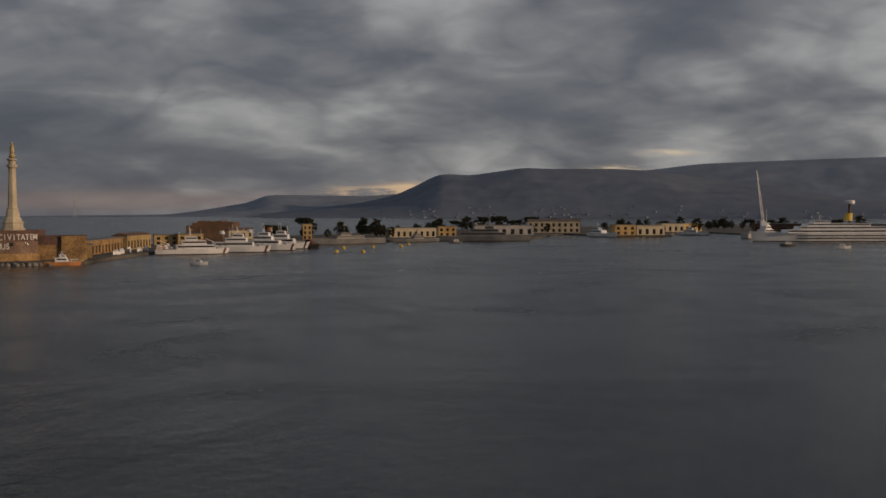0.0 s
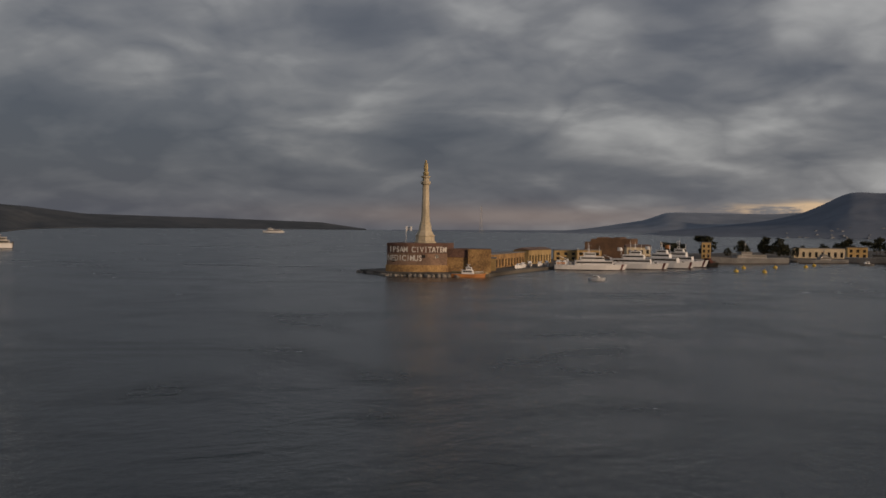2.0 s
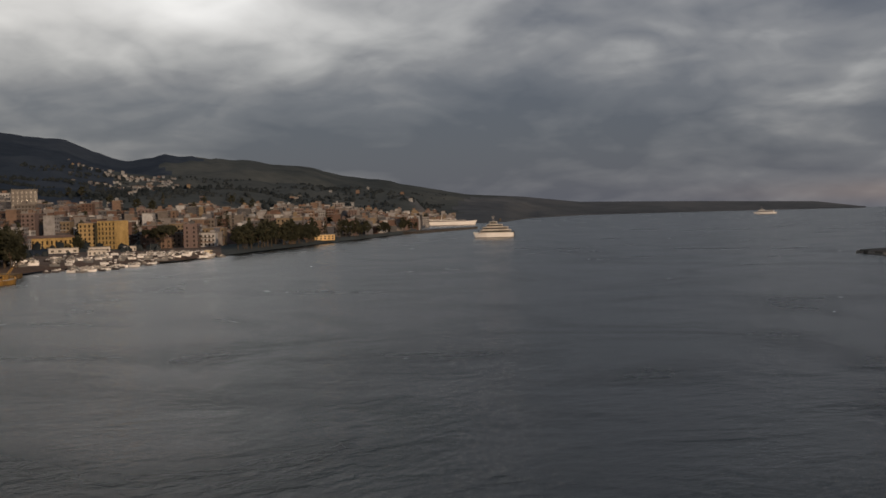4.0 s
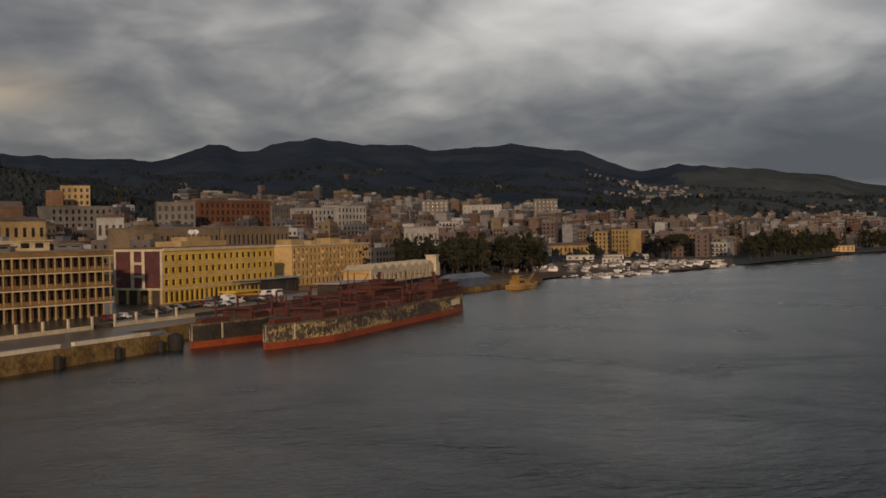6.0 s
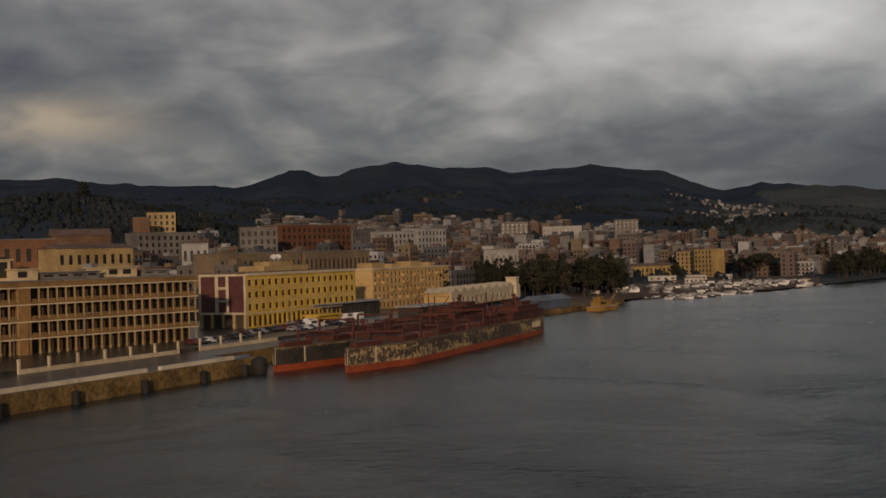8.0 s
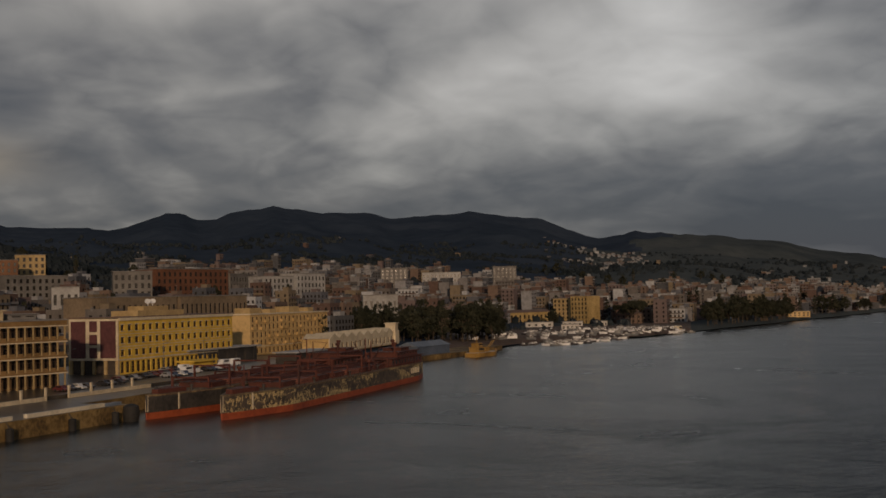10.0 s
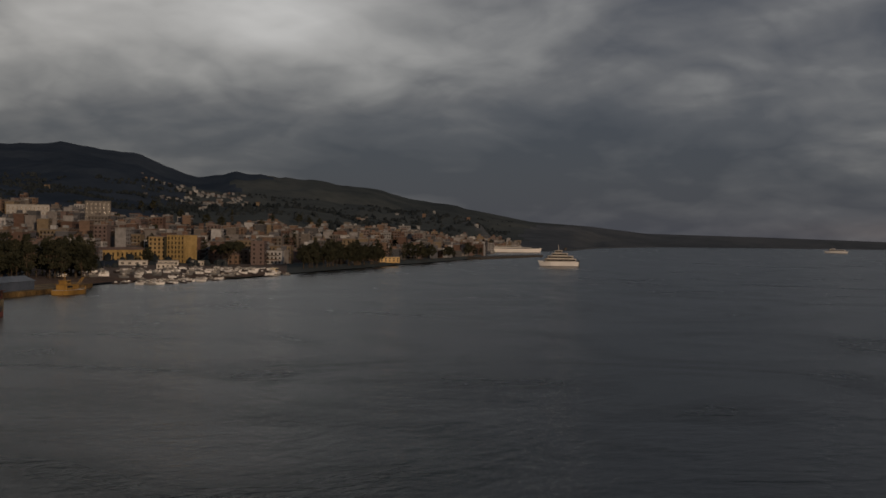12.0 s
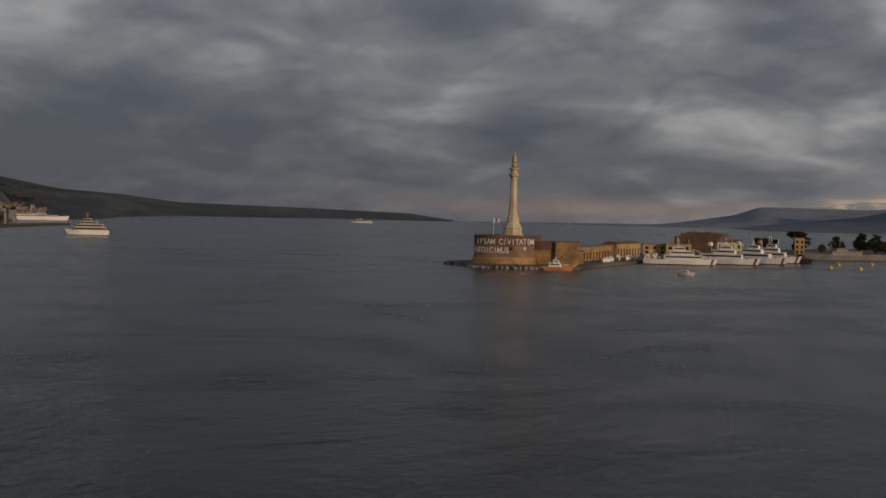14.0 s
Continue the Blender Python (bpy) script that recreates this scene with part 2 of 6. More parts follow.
# house colours darkened and cooled to carry the cloud shade over the town
TOWN_SHADED = [(0.15, 0.135, 0.125), (0.085, 0.088, 0.096), (0.21, 0.20, 0.20), (0.115, 0.12, 0.14), (0.18, 0.125, 0.095), (0.075, 0.08, 0.095), (0.44, 0.45, 0.47), (0.12, 0.075, 0.06),
                (0.21, 0.165, 0.11), (0.16, 0.12, 0.115), (0.29, 0.29, 0.30)]
TOWN = surface("shaded_town_plaster", TOWN_SHADED, 5, 0.9, each=True)


# ---- mesh helpers ----
def box(bm, x0, x1, y0, y1, z0, z1):
    v = [bm.verts.new(p) for p in ((x0, y0, z0), (x1, y0, z0), (x1, y1, z0), (x0, y1, z0), (x0, y0, z1), (x1, y0, z1), (x1, y1, z1), (x0, y1, z1))]
    for f in ((3, 2, 1, 0), (4, 5, 6, 7), (0, 1, 5, 4), (1, 2, 6, 5), (2, 3, 7, 6), (3, 0, 4, 7)):
        bm.faces.new([v[i] for i in f])


def loft(bm, rings, close=True, caps=True):
    rows = [[bm.verts.new(p) for p in r] for r in rings]
    n = len(rows[0])
    for a, b in zip(rows, rows[1:]):
        for i in range(n if close else n - 1):
            j = (i + 1) % n
            bm.faces.new((a[i], a[j], b[j], b[i]))
    if caps and close:
        bm.faces.new(rows[0][::-1]), bm.faces.new(rows[-1])


def ring(cx, cy, z, r, n=16, ry=None, turn=0.0):
    ry = r if ry is None else ry
    return [(cx + r * math.cos(turn + 2 * math.pi * i / n), cy + ry * math.sin(turn + 2 * math.pi * i / n), z) for i in range(n)]


def turned(bm, cx, cy, profile, n=16, turn=0.0):
    """A turned or many-sided shaft from (radius, z) pairs."""
    loft(bm, [ring(cx, cy, z, r, n, None, turn) for r, z in profile])


def prism(bm, pts, z0, z1):
    loft(bm, [[(x, y, z0) for x, y in pts], [(x, y, z1) for x, y in pts]])


def beam(bm, a, b, r=0.1, n=5):
    """A thin bar from a to b."""
    a, b = Vector(a), Vector(b)
    q = (b - a).to_track_quat("Z", "Y")
    loft(bm, [[tuple(p + q @ Vector((r * math.cos(6.2832 * i / n), r * math.sin(6.2832 * i / n), 0))) for i in range(n)] for p in (a, b)])


def part(name, bm, material, parent=None, label="", smooth=False):
    """Links a bmesh as one mesh object, under parent where one is given."""
    me = bpy.data.meshes.new(name)
    bmesh.ops.recalc_face_normals(bm, faces=bm.faces)
    bm.to_mesh(me)
    bm.free()
    for m in (material if isinstance(material, (list, tuple)) else [material]):
        me.materials.append(m)
    if smooth:
        for p in me.polygons:
            p.use_smooth = True
    ob = new(name, me)
    ob.parent = parent
    if label:
        ob["label"] = label
    return ob


def same(name, mesh, parent, m):
    """Another object on the same mesh."""
    ob = new(name, mesh)
    ob.parent = parent
    ob.matrix_basis = m
    return ob


def thing(name, m, label, category, group="", kind=""):
    ob = new(name)
    ob.matrix_basis = m
    return tagged(ob, label, category, group, kind)


def along(a, b, z=0.0):
    """The pose of a front that runs from a to b, left to right as it is looked at; local y goes into the building."""
    return pose(a[0], a[1], z, 0, 0, math.degrees(math.atan2(b[1] - a[1], b[0] - a[0])))


# ---- sea and land ----
bm = bmesh.new()
RAD = [0, 60, 150, 300, 600, 1200, 2400, 5200]
loft(bm, [ring(0, 0, 0, max(r, 1), 96) for r in RAD], caps=False)
sea = part("water", bm, SEA)
tagged(sea, "dark grey rippled harbour water under an overcast sky", "sea", kind="structure")

SHORE = [(23.3, 4650), (30, 4500), (36, 4100), (38.8, 3300), (40, 2500), (41.2, 2320), (43.6, 2250), (44.6, 1480), (45.4, 1320), (47.1, 1142), (50.2, 930), (53.6, 780), (56.2, 690),
         (59.4, 668), (62.5, 610), (63.6, 580), (65, 560), (68, 485), (72, 420), (76, 345), (80.5, 305), (84, 285), (88, 262), (92, 248), (100, 235), (125, 230)]
SKYLINE = [(23.3, -0.25), (25.4, 0.04), (31, 0.19), (36.5, 0.30), (39.2, 0.62), (42, 0.80), (45.6, 1.48), (49.4, 2.18), (52.1, 2.62), (54, 2.78), (56.6, 3.03),
           (58.2, 2.74), (60, 3.3), (61.1, 3.74), (62.5, 3.93), (64.4, 4.22), (66.6, 4.05), (68.8, 4.06), (71.3, 4.32), (74.1, 4.56), (75.8, 4.45),
           (77.7, 4.0), (79.2, 4.3), (80.4, 4.03), (82, 3.58), (87, 3.8), (91.5, 4.07), (100, 4.2), (125, 3.0)]


def curve_at(table, a):
    return float(np.interp(a, [p[0] for p in table], [p[1] for p in table]))


def ground(x, y):
    """The height of the land at a place of the town or its hills."""
    a, r = math.degrees(math.atan2(-x, y)), math.hypot(x, y)
    s = curve_at(SHORE, a)
    far = min(s + 3900, 4880)
    top = DECK + far * math.tan(radians(curve_at(SKYLINE, a)))
    top += 16 * noise.fractal(Vector((a * 0.45, 2.0, 1.0)), 0.8, 2.0, 5) * min(1.0, max(0.0, (a - 42) / 6))
    t = r - s
    base = 3.2 if a > 66 else 3.0
    h = base * min(1.0, max(-0.4, (t + 12) / 20)) if a < 70 else base
    slope = float(np.interp(a, (45, 58, 67, 80, 86), (0.035, 0.050, 0.066, 0.080, 0.070)))
    u = min(1.0, max(0.0, (t - 650) / max(1.0, far - s - 650)))
    climb = slope * max(0.0, min(t, 1100) - 230)
    if far - s < 1500:
        u, climb = min(1.0, max(0.0, t / (far - s))), 0.0
    bumps = noise.fractal(Vector((x, y, 0)) / 420, 0.9, 2.0, 5) * 34 * math.sin(math.pi * min(1, u)) ** 0.8
    h += climb * (1 - u) + (top - h) * u ** 1.45 + bumps * min(1.0, (far - s) / 3000)
    h += 44 * math.exp(-((x + 1010) ** 2 + (y + 5) ** 2) / 130 ** 2)
    return h


bm = bmesh.new()
steps = np.concatenate([np.linspace(0, 0.05, 8), np.linspace(0.06, 1.0, 70)])
rows = []
for a in np.arange(23.2, 125.01, 0.3):
    s = curve_at(SHORE, a)
    far = min(s + 3900, 4880)
    line = []
    for k in steps:
        r = s - 8 + (far - s + 8) * k
        x, y = -r * math.sin(radians(a)), r * math.cos(radians(a))
        line.append(bm.verts.new((x, y, ground(x, y))))
    rows.append(line)
for a, b in zip(rows, rows[1:]):
    for i in range(len(a) - 1):
        bm.faces.new((a[i], a[i + 1], b[i + 1], b[i]))
# faces further north take the paler, more hazed hill colours
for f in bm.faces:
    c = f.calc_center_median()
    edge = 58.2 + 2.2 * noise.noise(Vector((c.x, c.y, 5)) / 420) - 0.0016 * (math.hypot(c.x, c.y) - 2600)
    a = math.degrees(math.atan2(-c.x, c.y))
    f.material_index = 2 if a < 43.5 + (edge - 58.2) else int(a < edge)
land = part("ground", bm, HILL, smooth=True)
land.data.materials.append(PALE_HILL), land.data.materials.append(HAZED_HILL)
tagged(land, "dark scrub hills rising behind the harbour town, haze in their colour", "hills", kind="structure")


def flank(ridge, near, far, a, r):
    """The height of a far range at heading a and distance r."""
    k = max(0.0, (r - near) / (far - near))
    top = DECK + far * math.tan(radians(sum(curve_at(ridge, a + o) for o in (-0.4, -0.2, 0.0, 0.2, 0.4)) / 5))
    x, y = -r * math.sin(radians(a)), r * math.cos(radians(a))
    f = noise.fractal(Vector((x, y, 3)) / 260, 0.9, 2.0, 5)
    return -1 + (top + 1) * (k ** 0.8) + f * 9 * math.sin(math.pi * min(1, k)) * min(1, max(0.0, top / 120))


def mountain(name, ridge, near, far, label, mat_):
    """A far range over the strait from heading and height pairs of its ridge."""
    bm = bmesh.new()
    rows = []
    lo, hi = ridge[0][0], ridge[-1][0]
    for a in np.arange(lo, hi + 0.01, 0.12):
        line = []
        for k in np.linspace(0, 1, 26):
            r = near + (far - near) * k
            x, y = -r * math.sin(radians(a)), r * math.cos(radians(a))
            line.append(bm.verts.new((x, y, flank(ridge, near, far, a, r))))
        rows.append(line)
    for p, q in zip(rows, rows[1:]):
        for i in range(len(p) - 1):
            bm.faces.new((p[i], p[i + 1], q[i + 1], q[i]))
    ob = part(name, bm, mat_, smooth=True)
    return tagged(ob, label, "mountain", kind="structure")


NEAR_RIDGE = [(-26, -0.2), (-19, 0.55), (-15, 1.15), (-13, 1.45), (-10.5, 1.85), (-8.4, 1.98), (-4.9, 2.0), (-4, 2.06), (-1.3, 1.68), (-0.4, 1.76), (0.4, 1.71), (0.9, 1.38),
                               (2.3, 0.74), (4, 0.35), (7, 0.0), (9, -0.2)]
mountain("backdrop_mountain", NEAR_RIDGE, 3600, 4300, "wooded mountain across the strait, blue-grey haze in its colour", WOODED)
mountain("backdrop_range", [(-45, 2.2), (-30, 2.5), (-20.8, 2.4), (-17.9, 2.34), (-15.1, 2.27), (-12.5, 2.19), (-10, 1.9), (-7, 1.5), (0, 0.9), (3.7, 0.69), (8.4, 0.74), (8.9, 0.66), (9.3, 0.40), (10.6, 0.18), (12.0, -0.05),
                            (13.2, -0.2), (22, -0.28)], 4300, 4870, "far mountain range beyond the strait, haze in its colour", FAR_HILL)
# ---- town quay ----
U = Vector((-0.698, 0.716))
IN = Vector((-0.716, -0.698))
B0 = Vector((-252.0, 59.0))
QTURN = math.degrees(math.atan2(U.y, U.x))


def q2(a, b):
    """A plan place a metres along the quay line and b metres inland of the outer hulk's side."""
    p = B0 + U * a + IN * b
    return (p.x, p.y)


QZ = 4.5
AZ = 3.6
bm = bmesh.new()
prism(bm, [q2(-260, 21.5), q2(-3, 21.5), q2(-3, 34), q2(10, 34), q2(150, 47), q2(178, 52), q2(210, 90), q2(60, 160), q2(-260, 160)], -2, AZ)
quay = part("pavement_quay", bm, QUAY_FACE)
tagged(quay, "stained ochre concrete quay wall along the harbour", "quay", kind="structure")
bm = bmesh.new()
prism(bm, [q2(-259, 22.3), q2(-3.8, 22.3), q2(-3.8, 34.8), q2(10, 34.8), q2(149, 47.8), q2(175, 53), q2(205, 92), q2(60, 158), q2(-259, 158)], AZ - 0.4, AZ + 0.02)
tagged(part("road_apron", bm, ASPHALT), "wet dark asphalt apron of the quay", "road", kind="structure")
bm = bmesh.new()
prism(bm, [q2(-258, 50.4), q2(40, 48.8), q2(128, 50.2), q2(172, 55), q2(204, 92), q2(60, 157), q2(-258, 157)], AZ - 0.3, QZ + 0.02)
tagged(part("road_quay", bm, ASPHALT), "wet dark asphalt street raised behind the quay apron", "road", kind="structure")

# pale coping blocks along the quay edge, with a gap for a stair
coping = thing("coping", pose(*q2(0, 0), AZ, 0, 0, QTURN), "pale cream stone coping along the quay edge", "kerb", kind="structure")
bm = bmesh.new()
box(bm, 0, 3.97, 0, 0.9, 0.0, 0.62)
box(bm, 0, 3.97, -0.06, 0.96, 0.62, 0.8)
block = part("kerb_block", bm, surface("pale_coping_stone", [(0.70, 0.62, 0.47), (0.80, 0.72, 0.56)], 2, 0.7), coping)
block.matrix_basis = pose(-150, 23.0, 0)
for k in range(1, 35):
    if k == 28:
        continue
    same("kerb_block", block.data, coping, pose(-150 + 4 * k, 23.0, 0))
bm = bmesh.new()
box(bm, 0, 9, 0, 1.0, 0, 0.6)
part("steel_barrier", bm, surface("blue_grey_steel", [(0.16, 0.20, 0.26), (0.24, 0.28, 0.33)], 2, 0.5), coping, "blue-grey steel barrier").matrix_basis = pose(-13, 23.2, 0)

for a in (-114, -96, -78, -60, -41.5, -23.5, -9.5):
    t = thing("quay_fender", pose(*q2(a, 21.4), 1.2, 0, 0, QTURN), "black rubber fender hung on the quay wall", "fender", "quay fenders")
    bm = bmesh.new()
    turned(bm, 0, -0.75, [(0.45, -1.3), (0.8, -1.2), (0.8, 1.2), (0.45, 1.3)], 12)
    part("rubber_roll", bm, RUBBER, t)
    bm = bmesh.new()
    beam(bm, (0, -0.75, 1.2), (0, 0.15, 2.4), 0.08)
    part("chain", bm, BLACKHULL, t)
t = thing("quay_fender", pose(*q2(-4.6, 20.2), 1.6, 0, 0, QTURN), "big round black fender at the quay corner", "fender", "quay fenders")
bm = bmesh.new()
turned(bm, 0, 0, [(0.6, -2.2), (1.7, -1.6), (1.9, 0), (1.7, 1.7), (0.6, 2.2)], 16)
part("rubber_roll", bm, RUBBER, t)

# low cream wall with white posts between apron and road
bm_post = bmesh.new()
box(bm_post, -0.24, 0.24, -0.24, 0.24, 0, 2.9)
box(bm_post, -0.3, 0.3, -0.3, 0.3, 2.9, 3.1)
fence = thing("boundary_wall", pose(*q2(0, 0), AZ, 0, 0, QTURN), "low cream wall with tall white gate posts", "wall", kind="structure")
post = part("post", bm_post, CREAM, fence)
post.matrix_basis = pose(-137, 49, 0)
for k in range(0, 22):
    if k:
        same("post", post.data, fence, pose(-137 + 8.1 * k, 49 - 0.05 * k, 0))
    if k in (10, 17):
        continue
    bm = bmesh.new()
    box(bm, 0.3, 7.8, -0.2, 0.2, 0, 0.8)
    box(bm, 0.25, 7.85, -0.27, 0.27, 0.8, 0.97)
    part("wall_panel", bm, CREAM, fence).matrix_basis = pose(-137 + 8.1 * k, 49 - 0.05 * k, 0)


def facade(bm, x0, x1, y0, z0, z1, openings, deep=0.5):
    """One wall slab whose openings (x, width, z, height) go through it."""
    xs = sorted({x0, x1, *(round(o[0], 3) for o in openings), *(round(o[0] + o[1], 3) for o in openings)})
    zs = sorted({z0, z1, *(round(o[2], 3) for o in openings), *(round(o[2] + o[3], 3) for o in openings)})
    grid = [[[bm.verts.new((x, y, z)) for y in (y0, y0 + deep)] for z in zs] for x in xs]

    def solid(i, k):
        if not (0 <= i < len(xs) - 1 and 0 <= k < len(zs) - 1):
            return False
        cx, cz = (xs[i] + xs[i + 1]) / 2, (zs[k] + zs[k + 1]) / 2
        return not any(o[0] < cx < o[0] + o[1] and o[2] < cz < o[2] + o[3] for o in openings)

    for i in range(len(xs) - 1):
        for k in range(len(zs) - 1):
            if not solid(i, k):
                continue
            a, b, c, d = grid[i][k], grid[i + 1][k], grid[i + 1][k + 1], grid[i][k + 1]
            bm.faces.new((a[0], b[0], c[0], d[0])), bm.faces.new((d[1], c[1], b[1], a[1]))
            for p, q, ni, nk in ((a, b, i, k - 1), (b, c, i + 1, k), (c, d, i, k + 1), (d, a, i - 1, k)):
                if not solid(ni, nk):
                    bm.faces.new((q[0], p[0], p[1], q[1]))
    for v in [v for v in bm.verts if not v.link_faces]:
        bm.verts.remove(v)


def window_mesh(w_, h_, frame_mat, arch=False):
    bm = bmesh.new()
    box(bm, 0.0, w_, 0.02, 0.06, 0.0, h_)
    me = bpy.data.meshes.new("window")
    bm.faces.ensure_lookup_table()
    for x0, x1, z0, z1 in ((0, 0.08, 0, h_), (w_ - 0.08, w_, 0, h_), (w_ / 2 - 0.05, w_ / 2 + 0.05, 0, h_), (0, w_, h_ * 0.68, h_ * 0.68 + 0.08)):
        s = len(bm.faces)
        box(bm, x0, x1, -0.04, 0.02, z0, z1)
        bm.faces.ensure_lookup_table()
        for f in bm.faces[s:]:
            f.material_index = 1
    bm.to_mesh(me)
    bm.free()
    me.materials.append(GLASS), me.materials.append(frame_mat)
    return me


SHUTTER = surface("brown_window_frame", [(0.09, 0.05, 0.025), (0.14, 0.08, 0.04)], 1, 0.7)
# dark colour that stands for the shade of unlit rooms
ROOM_SHADE = surface("dim_interior", [(0.05, 0.04, 0.03), (0.08, 0.06, 0.045)], 3, 0.9)

BANDS = surface("brown_ochre_plaster", [(0.21, 0.125, 0.045), (0.28, 0.17, 0.065)], 4, 0.85)
# terminal: a front of 20 narrow loggia bays on four storeys, a solid stair pier and a second front beyond it
BAYS, BW, STAIR = 20, 2.39, 2.9
u_t = Vector((-24.0, 43.0)).normalized()
end = Vector((-320.0, 34.0))
LEN = BAYS * BW + STAIR + 11 * BW
start = end - u_t * LEN
t = thing("terminal_building", along(start, end, QZ), "long ochre harbour terminal with four storeys of deep square bays", "building")
# brown inner wall, darkened in colour to stand for shade inside the bays
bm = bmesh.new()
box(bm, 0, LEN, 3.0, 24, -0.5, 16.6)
part("inner_wall", bm, surface("shaded_brown_plaster", [(0.10, 0.062, 0.032), (0.15, 0.092, 0.046)], 3, 0.9), t)
bm = bmesh.new()
box(bm, -0.17, 0.17, 0, 0.32, 0, 16.4)
box(bm, -0.22, 0.22, -0.06, 0.36, 0, 0.9)
for zc in (3.3, 7.4, 11.5, 15.6):
    box(bm, -0.23, 0.23, -0.08, 0.36, zc, zc + 0.28)
pier = part("pier", bm, OCHRE, t)
BAY_X = [k * BW for k in range(11)] + [11 * BW + STAIR + k * BW for k in range(BAYS)]
pier.matrix_basis = pose(0.2, 0, 0)
for x in BAY_X[1:] + [11 * BW - 0.2, LEN - 0.2]:
    same("pier", pier.data, t, pose(x, 0, 0))
bm = bmesh.new()
box(bm, 11 * BW, 11 * BW + STAIR, -0.3, 3.0, 0, 17.4)
part("stair_pier", bm, surface("brown_orange_plaster", [(0.26, 0.14, 0.05), (0.33, 0.19, 0.075)], 4, 0.85), t, "solid brown-orange stair pier")
for z, h in ((3.6, 0.8), (7.7, 0.8), (11.8, 0.8), (15.9, 1.5)):
    bm = bmesh.new()
    box(bm, -0.3, LEN + 0.3, -0.12, 3.0, z, z + h)
    part("floor_band", bm, BANDS, t)
    bm = bmesh.new()
    box(bm, -0.4, LEN + 0.4, -0.36, 0.5, z + 0.02, z + 0.30)
    part("ledge", bm, CREAM, t)
bm = bmesh.new()
box(bm, -0.5, LEN + 0.5, -0.5, 24.4, 17.5, 17.75)
part("roof", bm, FLATROOF, t)
me = window_mesh(BW - 0.5, 3.1, SHUTTER)
for x in BAY_X:
    for z in (0.5, 4.45, 8.55, 12.65):
        same("window", me, t, pose(x + 0.25, 2.92, z))
bm = bmesh.new()
box(bm, 0.42, BW - 0.42, 0.22, 0.36, 0, 0.75)
panel = part("bay_parapet", bm, BANDS, t)
panel.matrix_basis = pose(BAY_X[0], 0, 4.4)
for x in BAY_X:
    for z in (4.4, 8.5, 12.6):
        if (x, z) != (BAY_X[0], 4.4):
            same("bay_parapet", panel.data, t, pose(x, 0, z))
PENT = surface("pale_penthouse", [(0.55, 0.44, 0.26), (0.66, 0.54, 0.34)], 3, 0.8)
for x0, x1, y0, y1, h, m in ((4, 28, 7, 18, 5.0, PENT), (27, 33, 3, 9, 2.6, PENT), (34, 50, 3.5, 9, 1.6, FLATROOF), (53, 62, 5, 15, 2.4, PENT), (65, 73, 7, 14, 1.4, FLATROOF)):
    bm = bmesh.new()
    box(bm, x0, x1, y0, y1, 17.8, 17.8 + h)
    box(bm, x0 - 0.5, x1 + 0.5, y0 - 0.8, y1 + 0.5, 17.8 + h, 18.05 + h)
    ph = part("penthouse", bm, m, t)
    for k in range(int((x1 - x0) / 4)):
        bm = bmesh.new()
        box(bm, x0 + 0.8 + 4 * k, x0 + 3.2 + 4 * k, y0 - 0.06, y0, 18.5, 17.4 + h)
        part("window", bm, GLASS, ph)

# yellow palace: three storeys of windows over an arcade, maroon end wall
t = thing("yellow_palace", along((-363, 54), (-410, 100), QZ), "long bright yellow plaster building with a maroon panelled end wall", "building")
L, D, Tt = 66.0, 18.0, 17.0
cols, pitch = 18, 66.0 / 18
op = [(0.8 + 66.0 / 24 * k, 1.8, 0.4, 3.4) for k in range(24)]
for z in (5.6, 9.4, 13.2):
    op += [(0.95 + pitch * k, 1.8, z, 1.9) for k in range(cols)]
bm = bmesh.new()
facade(bm, 0, L, 0, 0, Tt, op, 0.5)
part("front_wall", bm, YELLOW, t)
# solid core behind the front, room shade painted as its colour
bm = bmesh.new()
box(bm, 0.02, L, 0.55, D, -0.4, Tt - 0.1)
part("core", bm, ROOM_SHADE, t)
bm = bmesh.new()
box(bm, L - 0.01, L + 0.4, 0, D, 0, Tt), box(bm, 0, L, D, D + 0.4, 0, Tt)
part("back_wall", bm, YELLOW, t)
wm, am = window_mesh(1.8, 1.9, SHUTTER), window_mesh(1.8, 3.4, SHUTTER)
bm = bmesh.new()
box(bm, -0.25, 2.05, -0.22, 0.0, -0.18, 0.0)
sill = part("window_sill", bm, CREAM, t)
sill.matrix_basis = pose(op[24][0], 0, op[24][2])
bm = bmesh.new()
box(bm, -0.2, 2.0, -0.2, 0, 1.9, 2.12)
lintel = part("window_lintel", bm, CREAM, t)
lintel.matrix_basis = pose(op[24][0], 0, op[24][2])
for i, (x, w_, z, h) in enumerate(op):
    same("window", am if i < 24 else wm, t, pose(x, 0.3, z))
    if i > 24:
        same("window_sill", sill.data, t, pose(x, 0, z))
        same("window_lintel", lintel.data, t, pose(x, 0, z))
for z, h, o in ((4.2, 0.45, 0.3), (8.3, 0.2, 0.15), (12.1, 0.2, 0.15), (16.3, 0.9, 0.55)):
    bm = bmesh.new()
    box(bm, -0.2, L + 0.2, -o, 0.0, z, z + h)
    part("cornice", bm, CREAM, t)
bm = bmesh.new()
box(bm, -0.5, L + 0.5, -0.4, D + 0.4, Tt + 0.2, Tt + 0.5)
part("roof", bm, ROOF, t)
bm = bmesh.new()
box(bm, -0.45, 0, 0, D, 4.3, Tt)
part("end_wall", bm, CREAM, t, "cream bordered end wall")
